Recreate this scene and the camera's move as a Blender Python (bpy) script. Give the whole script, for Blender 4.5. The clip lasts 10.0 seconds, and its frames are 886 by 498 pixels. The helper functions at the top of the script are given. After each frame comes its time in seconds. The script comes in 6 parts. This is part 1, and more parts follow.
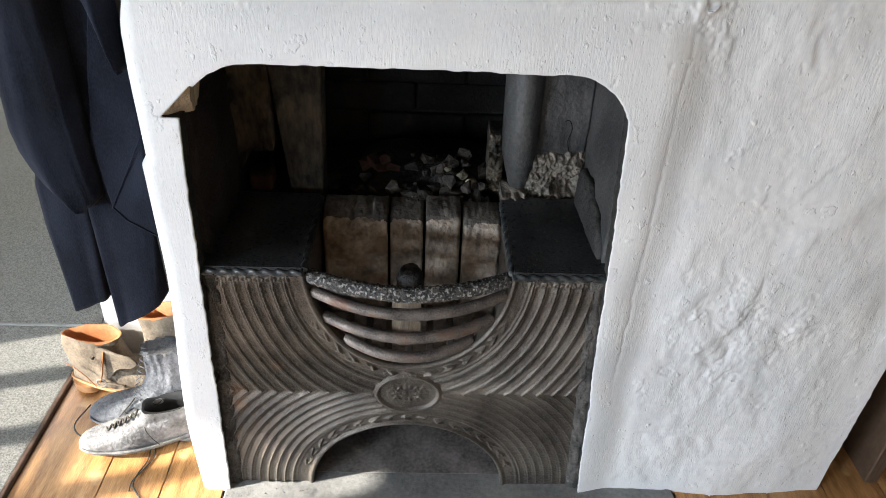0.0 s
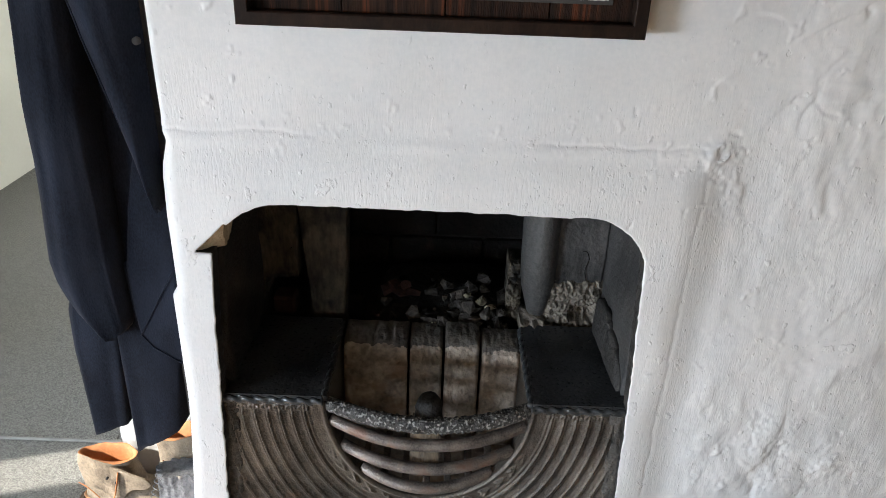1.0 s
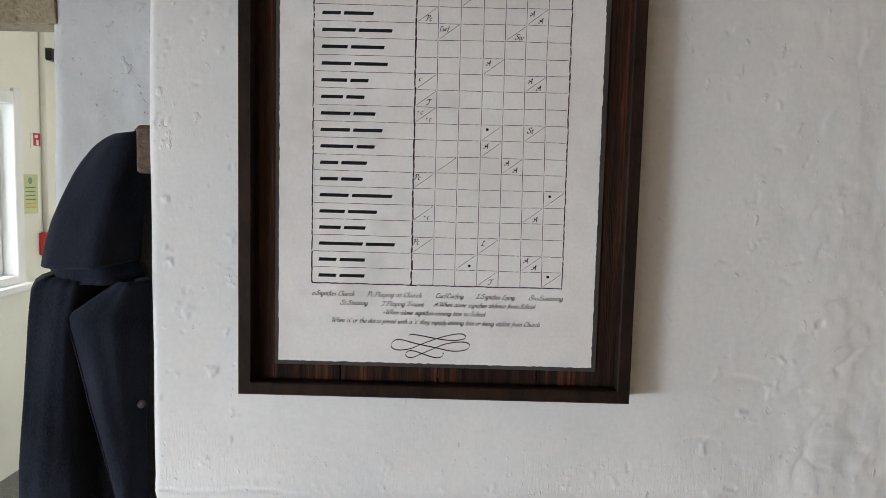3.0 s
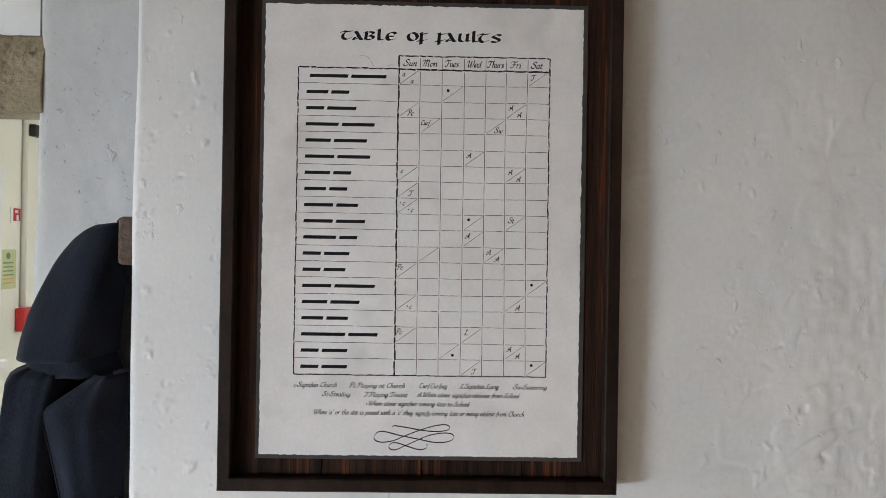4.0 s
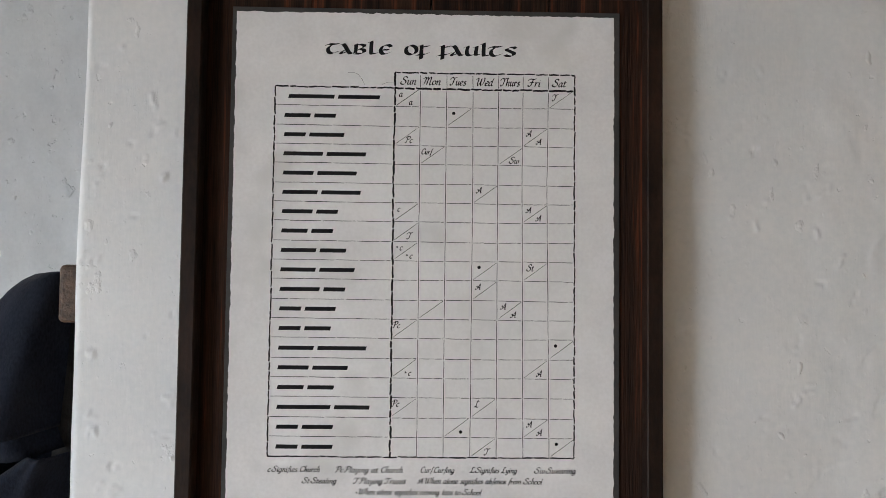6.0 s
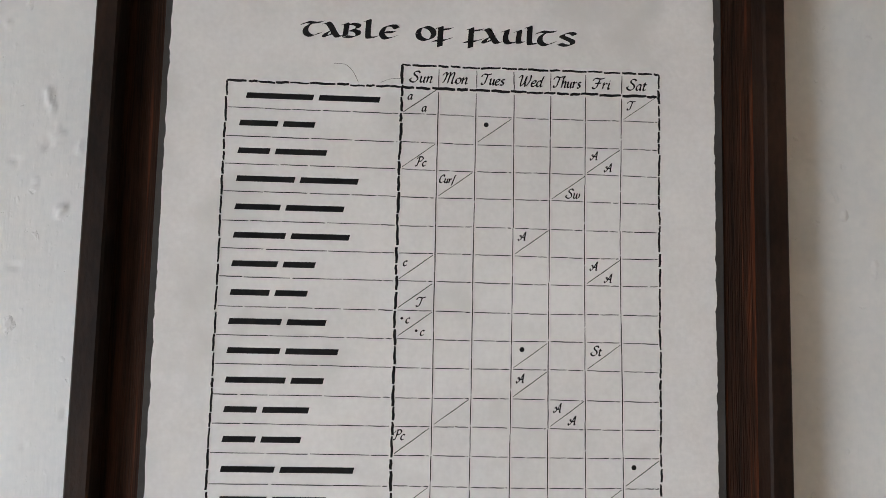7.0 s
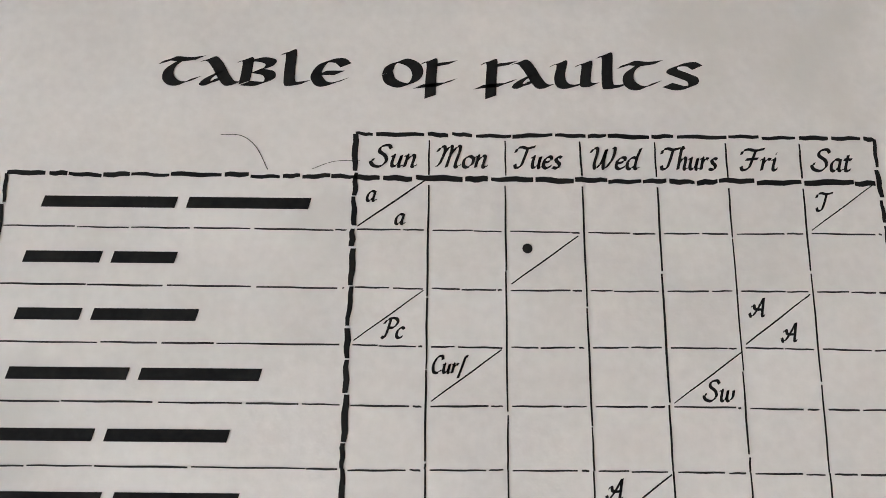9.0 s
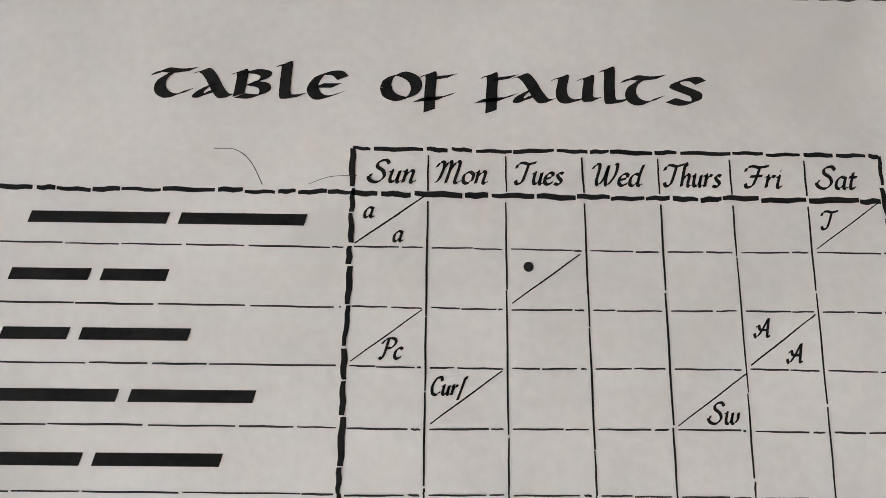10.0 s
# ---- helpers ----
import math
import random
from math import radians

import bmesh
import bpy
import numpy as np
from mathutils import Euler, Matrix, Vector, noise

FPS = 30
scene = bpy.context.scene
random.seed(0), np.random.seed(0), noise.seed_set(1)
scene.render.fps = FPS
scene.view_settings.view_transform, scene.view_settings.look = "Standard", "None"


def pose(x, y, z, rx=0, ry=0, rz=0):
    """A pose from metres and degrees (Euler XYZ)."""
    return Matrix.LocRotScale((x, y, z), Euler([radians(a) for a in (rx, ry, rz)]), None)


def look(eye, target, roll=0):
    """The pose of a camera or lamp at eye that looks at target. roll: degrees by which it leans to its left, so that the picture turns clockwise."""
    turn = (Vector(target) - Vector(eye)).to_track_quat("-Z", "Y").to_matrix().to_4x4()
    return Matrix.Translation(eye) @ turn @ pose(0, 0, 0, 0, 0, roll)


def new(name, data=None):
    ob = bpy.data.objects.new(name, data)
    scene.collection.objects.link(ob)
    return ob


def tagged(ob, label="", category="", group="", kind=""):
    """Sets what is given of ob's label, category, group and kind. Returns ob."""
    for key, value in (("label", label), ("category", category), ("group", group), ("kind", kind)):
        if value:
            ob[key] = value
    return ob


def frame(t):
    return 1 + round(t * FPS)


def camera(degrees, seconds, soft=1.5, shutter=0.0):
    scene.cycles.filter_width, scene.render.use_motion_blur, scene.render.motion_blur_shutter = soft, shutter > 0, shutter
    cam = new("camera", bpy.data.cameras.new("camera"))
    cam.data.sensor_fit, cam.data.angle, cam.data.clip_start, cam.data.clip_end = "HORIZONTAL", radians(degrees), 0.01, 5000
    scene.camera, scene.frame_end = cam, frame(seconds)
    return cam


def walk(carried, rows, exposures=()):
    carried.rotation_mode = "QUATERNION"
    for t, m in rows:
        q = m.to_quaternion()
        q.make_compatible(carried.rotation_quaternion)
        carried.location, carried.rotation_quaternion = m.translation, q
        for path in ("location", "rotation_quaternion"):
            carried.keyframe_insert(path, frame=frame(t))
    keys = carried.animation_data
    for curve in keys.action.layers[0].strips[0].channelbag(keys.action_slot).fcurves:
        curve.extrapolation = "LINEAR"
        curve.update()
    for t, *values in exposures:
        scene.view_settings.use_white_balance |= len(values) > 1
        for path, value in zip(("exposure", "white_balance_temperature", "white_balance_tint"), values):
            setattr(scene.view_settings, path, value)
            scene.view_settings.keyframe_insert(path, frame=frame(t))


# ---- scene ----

# ---- camera and walk ----
cam = camera(63.6, 10.0, soft=0.6)
PATH = [
    (0, (0.0211, -0.9521, 1.2967), (0.0790, 0.6957, 0.1646), 2.45),
    (0.5, (0.0179, -0.9529, 1.3151), (0.0531, 0.7455, 0.2596), 2.32),
    (1, (0.0106, -0.9475, 1.3550), (0.0171, 0.8420, 0.4618), 2.27),
    (1.5, (0.0005, -0.9450, 1.4032), (-0.0220, 0.9301, 0.7078), 2.28),
    (2, (0.0007, -0.9479, 1.4315), (-0.0400, 0.9975, 0.9695), 2.09),
    (2.5, (0.0062, -0.9461, 1.4656), (-0.0246, 1.0299, 1.1582), 1.73),
    (3, (0.0126, -0.9425, 1.4801), (0.0020, 1.0494, 1.3006), 1.43),
    (4.3, (0.0120, -0.9458, 1.5238), (0.0501, 1.0538, 1.5448), 0.89),
    (4.5, (0.0192, -0.9509, 1.5291), (0.0442, 1.0489, 1.5516), 0.79),
    (5, (0.0294, -0.9513, 1.5286), (0.0458, 1.0481, 1.5748), 0.54),
    (5.5, (0.0256, -0.8902, 1.5324), (0.0391, 1.1087, 1.5957), 0.45),
    (7, (-0.0239, -0.5352, 1.5784), (0.0672, 1.4547, 1.7580), 1.31),
    (7.5, (-0.0135, -0.4109, 1.6196), (0.0491, 1.5728, 1.8670), 1.23),
    (8, (-0.0016, -0.3272, 1.6468), (-0.0150, 1.6474, 1.9646), 0.89),
    (8.5, (-0.0021, -0.2804, 1.6533), (0.0039, 1.6790, 2.0541), 0.60),
    (9, (-0.0002, -0.2596, 1.6644), (0.0022, 1.6919, 2.1023), 0.55),
    (9.5, (-0.0031, -0.2515, 1.6720), (0.0233, 1.7014, 2.1022), 0.53),
    (10, (-0.0036, -0.2548, 1.6711), (0.0264, 1.6946, 2.1171), 0.56),
]
walk(cam, [(t, look(eye, target, roll)) for t, eye, target, roll in PATH], [(0, 1.85, 6350, 10), (1, 1.77, 6380, 10), (2.5, 1.53, 6470, 10), (4.5, 1.48, 6430, 10), (7, 1.66, 6480, 10), (8, 1.94, 6540, 10), (9, 1.90, 6620, 10), (10, 1.87, 6620, 10)])

# ---- world, sun, window light ----
SUN_EL, SUN_AZ = radians(30), radians(74)  # height, and turn of the travelling light from +y towards +x
sun_way = Vector((math.sin(SUN_AZ) * math.cos(SUN_EL), math.cos(SUN_AZ) * math.cos(SUN_EL), -math.sin(SUN_EL)))
world = bpy.data.worlds.new("sky")
scene.world = world
world.use_nodes = True
sky = world.node_tree.nodes.new("ShaderNodeTexSky")
sky.sky_type, sky.sun_disc = "NISHITA", False
sky.sun_elevation, sky.sun_rotation = SUN_EL, math.atan2(-sun_way.x, -sun_way.y)
background = world.node_tree.nodes["Background"]
background.inputs["Strength"].default_value = 0.06
world.node_tree.links.new(sky.outputs["Color"], background.inputs["Color"])
sun = new("sun", bpy.data.lights.new("sun", "SUN"))
sun.data.energy, sun.data.angle, sun.data.color = 5.0, radians(0.53), (1.0, 0.93, 0.82)
sun.matrix_world = look((-4, -6, 5), Vector((-4, -6, 5)) + sun_way)


def window_light(x, y, z, wide, high, target, watts, colour):
    lamp = new("window_light", bpy.data.lights.new("window_light", "AREA"))
    lamp.data.shape, lamp.data.size, lamp.data.size_y = "RECTANGLE", wide, high
    lamp.data.energy, lamp.data.color = watts, colour
    lamp.matrix_world = look((x, y, z), target)


window_light(-3.14, -0.80, 1.05, 1.35, 0.7, (-0.9, -0.68, -2.60), 14, (0.76, 0.872, 1.0))
window_light(-3.14, -2.60, 0.90, 1.10, 0.6, (-1.50, -1.25, -2.80), 72, (0.76, 0.872, 1.0))
window_light(-1.90, -3.94, 0.90, 1.15, 0.7, (-1.5, 0, -3.00), 5, (0.76, 0.872, 1.0))
window_light(-2.03, 1.90, 1.40, 1.1, 0.85, (0, 1.90, 1.0), 6, (0.95, 0.97, 1.0))
# added fill that brightens the far cream wall; its window is invented
window_light(0.88, 2.10, 1.40, 1.1, 0.95, (-2.1, 2.3, 1.2), 7, (0.95, 0.97, 1.0))


# ---- materials ----
def mat(name, dark, light, rough=0.7, scale=8.0, fine=120.0, bump=0.15, metal=0.0, stretch=(1, 1, 1), spec=0.4, depth=0.002, rough_var=0.1, per_piece=0.0, spots=None, streak=False, cracks=0.0):
    """A surface whose colour wanders between two tones at two scales, with fine relief; spots: (colour, scale, share)."""
    m = bpy.data.materials.new(name)
    m.use_nodes = True
    n, l = m.node_tree.nodes, m.node_tree.links
    b = n["Principled BSDF"]
    co = n.new("ShaderNodeTexCoord")
    mp = n.new("ShaderNodeMapping")
    mp.inputs["Scale"].default_value = stretch
    l.new(co.outputs["Object"], mp.inputs["Vector"])
    big, small = n.new("ShaderNodeTexNoise"), n.new("ShaderNodeTexNoise")
    big.inputs["Scale"].default_value, small.inputs["Scale"].default_value = scale, fine
    big.inputs["Detail"].default_value, small.inputs["Detail"].default_value = 6, 5
    for t in (big, small):
        l.new(mp.outputs["Vector"], t.inputs["Vector"])
    mix = n.new("ShaderNodeMath")
    mix.operation = "MULTIPLY_ADD"
    mix.inputs[1].default_value = 0.35
    l.new(small.outputs["Fac"], mix.inputs[0])
    less = n.new("ShaderNodeMath")
    less.operation = "MULTIPLY"
    less.inputs[1].default_value = 0.65
    l.new(big.outputs["Fac"], less.inputs[0])
    l.new(less.outputs[0], mix.inputs[2])
    ramp = n.new("ShaderNodeValToRGB")
    ramp.color_ramp.elements[0].position, ramp.color_ramp.elements[1].position = 0.36, 0.64
    ramp.color_ramp.elements[0].color, ramp.color_ramp.elements[1].color = (*dark, 1), (*light, 1)
    l.new(mix.outputs[0], ramp.inputs["Fac"])
    colour = ramp.outputs["Color"]
    if spots:
        vo = n.new("ShaderNodeTexNoise")
        vo.inputs["Scale"].default_value, vo.inputs["Detail"].default_value = spots[1], 8
        l.new(mp.outputs["Vector"] if streak else co.outputs["Object"], vo.inputs["Vector"])
        cut = n.new("ShaderNodeValToRGB")
        cut.color_ramp.elements[0].position, cut.color_ramp.elements[1].position = 1 - spots[2], min(1.0, 1.08 - spots[2])
        l.new(vo.outputs["Fac"], cut.inputs["Fac"])
        mx = n.new("ShaderNodeMixRGB")
        l.new(cut.outputs["Color"], mx.inputs["Fac"])
        l.new(colour, mx.inputs["Color1"])
        mx.inputs["Color2"].default_value = (*spots[0], 1)
        colour = mx.outputs["Color"]
    if cracks:
        bend = n.new("ShaderNodeMixRGB")
        bend.blend_type, bend.inputs["Fac"].default_value = "ADD", 0.06
        l.new(co.outputs["Object"], bend.inputs["Color1"])
        wave = n.new("ShaderNodeTexNoise")
        wave.inputs["Scale"].default_value, wave.inputs["Detail"].default_value = 14, 6
        l.new(co.outputs["Object"], wave.inputs["Vector"])
        l.new(wave.outputs["Color"], bend.inputs["Color2"])
        cell = n.new("ShaderNodeTexVoronoi")
        cell.feature = "DISTANCE_TO_EDGE"
        cell.inputs["Scale"].default_value = cracks
        l.new(bend.outputs["Color"], cell.inputs["Vector"])
        thin = n.new("ShaderNodeMapRange")
        thin.inputs["From Min"].default_value, thin.inputs["From Max"].default_value = 0.0, 0.012 * cracks / 8
        thin.inputs["To Min"].default_value, thin.inputs["To Max"].default_value = 0.12, 1.0
        l.new(cell.outputs["Distance"], thin.inputs["Value"])
        dim = n.new("ShaderNodeMixRGB")
        dim.blend_type, dim.inputs["Fac"].default_value = "MULTIPLY", 1.0
        l.new(colour, dim.inputs["Color1"])
        l.new(thin.outputs["Result"], dim.inputs["Color2"])
        colour = dim.outputs["Color"]
    if per_piece:
        info = n.new("ShaderNodeObjectInfo")
        hsv = n.new("ShaderNodeHueSaturation")
        ma = n.new("ShaderNodeMapRange")
        ma.inputs["To Min"].default_value, ma.inputs["To Max"].default_value = 1 - per_piece, 1 + per_piece
        l.new(info.outputs["Random"], ma.inputs["Value"])
        l.new(ma.outputs["Result"], hsv.inputs["Value"])
        l.new(colour, hsv.inputs["Color"])
        colour = hsv.outputs["Color"]
    l.new(colour, b.inputs["Base Color"])
    rr = n.new("ShaderNodeMapRange")
    rr.inputs["To Min"].default_value, rr.inputs["To Max"].default_value = max(0.02, rough - rough_var), min(1.0, rough + rough_var)
    l.new(small.outputs["Fac"], rr.inputs["Value"])
    l.new(rr.outputs["Result"], b.inputs["Roughness"])
    b.inputs["Metallic"].default_value = metal
    b.inputs["Specular IOR Level"].default_value = spec
    if bump:
        bp = n.new("ShaderNodeBump")
        bp.inputs["Strength"].default_value, bp.inputs["Distance"].default_value = bump, depth
        l.new(small.outputs["Fac"], bp.inputs["Height"])
        l.new(bp.outputs["Normal"], b.inputs["Normal"])
    return m


def limewash(name, dark, light, brush, grit, pit):
    """Old whitewashed plaster: soft blotches, faint brush drag, sparse sharp grit and pits."""
    m = mat(name, dark, light, 0.62, 4, 150, 0.0)
    n, l = m.node_tree.nodes, m.node_tree.links
    co = n.new("ShaderNodeTexCoord")

    def stretched(sx, sy, sz):
        mp = n.new("ShaderNodeMapping")
        mp.inputs["Scale"].default_value = (sx, sy, sz)
        l.new(co.outputs["Object"], mp.inputs["Vector"])
        return mp.outputs["Vector"]

    def grain(scale, detail, vector):
        t = n.new("ShaderNodeTexNoise")
        t.inputs["Scale"].default_value, t.inputs["Detail"].default_value = scale, detail
        l.new(vector, t.inputs["Vector"])
        return t.outputs["Fac"]

    def above(fac, lo, hi):
        """Crisp raised or sunken marks where the grain passes a level."""
        cut = n.new("ShaderNodeMapRange")
        cut.inputs["From Min"].default_value, cut.inputs["From Max"].default_value = lo, hi
        l.new(fac, cut.inputs["Value"])
        return cut.outputs["Result"]

    def times(a, b):
        both = n.new("ShaderNodeMath")
        both.operation = "MULTIPLY"
        l.new(a, both.inputs[0])
        l.new(b, both.inputs[1])
        return both.outputs[0]

    def grains(scale, big, soft):
        """Single grains of many sizes, most of them none."""
        v, sep, gap, out = n.new("ShaderNodeTexVoronoi"), n.new("ShaderNodeSeparateColor"), n.new("ShaderNodeMath"), n.new("ShaderNodeMapRange")
        v.inputs["Scale"].default_value = scale
        bend, wave = n.new("ShaderNodeMixRGB"), n.new("ShaderNodeTexNoise")
        bend.blend_type, bend.inputs["Fac"].default_value = "ADD", 0.9 / scale
        wave.inputs["Scale"].default_value, wave.inputs["Detail"].default_value = scale * 1.1, 3
        l.new(stretched(1, 1, 0.7), bend.inputs["Color1"])
        l.new(bend.inputs["Color1"].links[0].from_socket, wave.inputs["Vector"])
        l.new(wave.outputs["Color"], bend.inputs["Color2"])
        l.new(bend.outputs["Color"], v.inputs["Vector"])
        l.new(v.outputs["Color"], sep.inputs["Color"])
        gap.operation = "MULTIPLY_ADD"
        gap.inputs[1].default_value = big
        l.new(sep.outputs["Red"], gap.inputs[0])
        less = n.new("ShaderNodeMath")
        less.operation = "MULTIPLY"
        less.inputs[1].default_value = -1.0
        l.new(v.outputs["Distance"], less.inputs[0])
        l.new(less.outputs[0], gap.inputs[2])
        out.inputs["From Min"].default_value, out.inputs["From Max"].default_value = big * 0.35, big * 0.35 + soft
        l.new(gap.outputs[0], out.inputs["Value"])
        return out.outputs["Result"]

    plain = co.outputs["Object"]
    parts = n.new("ShaderNodeSeparateXYZ")
    l.new(plain, parts.inputs["Vector"])
    coarse = n.new("ShaderNodeMapRange")
    coarse.inputs["From Min"].default_value, coarse.inputs["From Max"].default_value = 1.16, 1.00
    coarse.inputs["To Min"].default_value, coarse.inputs["To Max"].default_value = 0.28, 1.0
    l.new(parts.outputs["Z"], coarse.inputs["Value"])
    worked = times(above(grain(6, 4, plain), 0.30, 0.62), coarse.outputs["Result"])
    total = None
    for out, weight in ((times(grain(330, 3, stretched(1, 1, 0.16)), worked), brush), (grain(22, 5, stretched(1, 1, 0.8)), 0.9), (times(grains(230, 0.62, 0.34), worked), grit * 0.6), (times(grains(90, 0.42, 0.30), coarse.outputs["Result"]), grit * 1.35),
                        (grains(38, 0.27, 0.12), grit * 1.3), (above(grain(34, 9, stretched(1, 1, 0.8)), 0.665, 0.72), grit), (above(grain(70, 7, plain), 0.680, 0.73), -pit)):
        add = n.new("ShaderNodeMath")
        add.operation = "MULTIPLY_ADD"
        add.inputs[1].default_value = weight
        l.new(out, add.inputs[0])
        if total:
            l.new(total, add.inputs[2])
        else:
            add.inputs[2].default_value = 0.0
        total = add.outputs[0]
    bp = n.new("ShaderNodeBump")
    bp.inputs["Strength"].default_value, bp.inputs["Distance"].default_value = 1.0, 0.001
    l.new(total, bp.inputs["Height"])
    l.new(bp.outputs["Normal"], n["Principled BSDF"].inputs["Normal"])
    return m


M_PLASTER = limewash("whitewashed_plaster", (0.697, 0.70, 0.703), (0.797, 0.785, 0.776), 0.9, 0.85, 0.4)
M_ROOM = mat("painted_plaster", (0.60, 0.55, 0.45), (0.68, 0.63, 0.53), 0.7, 3, 90, 0.3, depth=0.003)
# dark tone chosen to cut bounce from a ceiling that is never in view
M_CEILING = mat("dark_unseen_ceiling", (0.24, 0.165, 0.10), (0.40, 0.30, 0.20), 0.8, 6, 60, 0.4, stretch=(8, 1, 1))
M_CREAM = mat("cream_painted_plaster", (0.76, 0.745, 0.65), (0.82, 0.81, 0.72), 0.6, 3, 60, 0.15)
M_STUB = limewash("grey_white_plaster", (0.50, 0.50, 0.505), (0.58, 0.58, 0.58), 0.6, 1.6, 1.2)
M_WHITEWASH = mat("smooth_whitewash", (0.78, 0.78, 0.77), (0.83, 0.83, 0.82), 0.7, 3, 60, 0.1)
M_CHIP = mat("broken_plaster", (0.42, 0.33, 0.22), (0.62, 0.52, 0.38), 0.9, 30, 200, 0.8)
M_SOOT = mat("sooty_masonry", (0.011, 0.0105, 0.010), (0.050, 0.045, 0.041), 0.75, 9, 70, 1.0, depth=0.006, spots=((0.055, 0.047, 0.040), 26, 0.36), cracks=9.0)
M_SOOTBRICK = mat("sooty_brick", (0.005, 0.0046, 0.0043), (0.020, 0.0155, 0.0135), 0.8, 16, 100, 1.0, depth=0.005, per_piece=0.5, spots=((0.026, 0.016, 0.012), 14, 0.36))
M_SLAB = mat("smoked_stone", (0.010, 0.0085, 0.007), (0.125, 0.100, 0.072), 0.8, 17, 85, 1.0, stretch=(1.5, 1, 0.6), depth=0.005, per_piece=0.1, spots=((0.014, 0.013, 0.012), 11, 0.45))
M_PILASTER = mat("sooted_plaster", (0.026, 0.026, 0.027), (0.105, 0.099, 0.095), 0.45, 7, 120, 0.7, depth=0.003, spots=((0.20, 0.175, 0.15), 9, 0.30))
M_MORTAR = mat("crumbled_mortar", (0.085, 0.072, 0.058), (0.30, 0.258, 0.212), 0.95, 18, 90, 1.0, depth=0.003)
M_JOINT = mat("sooty_joint_mortar", (0.025, 0.024, 0.022), (0.12, 0.108, 0.095), 0.9, 20, 150, 1.0, depth=0.004, spots=((0.36, 0.34, 0.31), 16, 0.36))
M_IRON = mat("brown_cast_iron", (0.036, 0.031, 0.027), (0.185, 0.158, 0.130), 0.38, 9, 330, 0.7, 0.4, depth=0.002, spots=((0.14, 0.092, 0.062), 11, 0.35))
M_BAR = mat("worn_iron_bar", (0.07, 0.060, 0.054), (0.30, 0.255, 0.225), 0.40, 24, 300, 0.9, 0.4, depth=0.0015, spots=((0.19, 0.12, 0.09), 12, 0.40))
M_CRUST = mat("crusted_iron", (0.018, 0.018, 0.018), (0.11, 0.105, 0.10), 0.6, 90, 300, 1.0, 0.3, depth=0.004, spots=((0.36, 0.355, 0.335), 190, 0.47))
M_HOB = mat("blackened_iron", (0.017, 0.019, 0.021), (0.095, 0.102, 0.107), 0.30, 8, 160, 0.5, 0.3, depth=0.0015, spots=((0.13, 0.126, 0.115), 55, 0.34))
M_ASH = mat("scuffed_ash_plate", (0.075, 0.066, 0.062), (0.34, 0.305, 0.285), 0.55, 11, 140, 0.6, 0.1, depth=0.001, spots=((0.46, 0.42, 0.33), 20, 0.35))
M_FIREBRICK = mat("scorched_firebrick", (0.16, 0.132, 0.108), (0.47, 0.385, 0.305), 0.6, 16, 90, 0.9, depth=0.005, per_piece=0.12, spots=((0.25, 0.17, 0.115), 10, 0.40))
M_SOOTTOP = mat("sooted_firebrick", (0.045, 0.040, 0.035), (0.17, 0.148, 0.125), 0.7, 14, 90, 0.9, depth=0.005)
M_CHAR = mat("charred_wood", (0.006, 0.006, 0.006), (0.03, 0.028, 0.026), 0.7, 30, 140, 1.0, depth=0.004)
M_BILLET = mat("pale_split_wood", (0.09, 0.070, 0.052), (0.25, 0.195, 0.135), 0.8, 20, 120, 0.6, stretch=(4, 4, 0.6))
M_STONE = mat("rubble_stone", (0.017, 0.0145, 0.012), (0.085, 0.071, 0.060), 0.9, 30, 150, 0.9, depth=0.003, per_piece=0.6)
M_PALE = mat("pale_rubble", (0.12, 0.105, 0.07), (0.36, 0.32, 0.22), 0.9, 40, 150, 0.8, per_piece=0.3)
M_REDBRICK = mat("broken_red_brick", (0.020, 0.007, 0.005), (0.065, 0.026, 0.017), 0.9, 30, 120, 0.8)
M_HEARTH = mat("grey_hearth_stone", (0.12, 0.12, 0.12), (0.27, 0.27, 0.26), 0.75, 8, 120, 0.6, depth=0.002, spots=((0.05, 0.05, 0.05), 12, 0.36))
M_BOARD = mat("varnished_pine_board", (0.22, 0.095, 0.029), (0.62, 0.34, 0.135), 0.32, 5, 60, 0.45, stretch=(9, 0.9, 1), depth=0.001, per_piece=0.18, spots=((0.68, 0.45, 0.23), 7, 0.42))
M_CARPET = mat("grey_carpet", (0.11, 0.109, 0.103), (0.37, 0.366, 0.34), 0.97, 300, 620, 1.0, depth=0.006, spec=0.1)
M_STRIP = mat("aluminium_strip", (0.20, 0.20, 0.20), (0.27, 0.27, 0.26), 0.6, 20, 200, 0.1, 0.2)
M_FRAME = mat("dark_stained_wood", (0.009, 0.0050, 0.0034), (0.050, 0.022, 0.0125), 0.7, 5, 40, 0.7, spec=0.12, stretch=(24, 4, 0.7), depth=0.0018, spots=((0.115, 0.034, 0.0145), 5.0, 0.42), per_piece=0.3, streak=True)
M_RAIL = mat("dark_stained_moulding", (0.009, 0.005, 0.0035), (0.030, 0.0155, 0.0098), 0.6, 6, 50, 0.4, spec=0.15, stretch=(5, 5, 2), depth=0.001)
M_MOUNT = mat("charcoal_mount_board", (0.040, 0.037, 0.035), (0.065, 0.060, 0.056), 0.8, 20, 200, 0.2)
M_PAPER = mat("handmade_paper", (0.725, 0.703, 0.697), (0.825, 0.803, 0.799), 0.85, 14, 260, 0.35, depth=0.0005, spec=0.2, spots=((0.69, 0.672, 0.66), 9, 0.42))
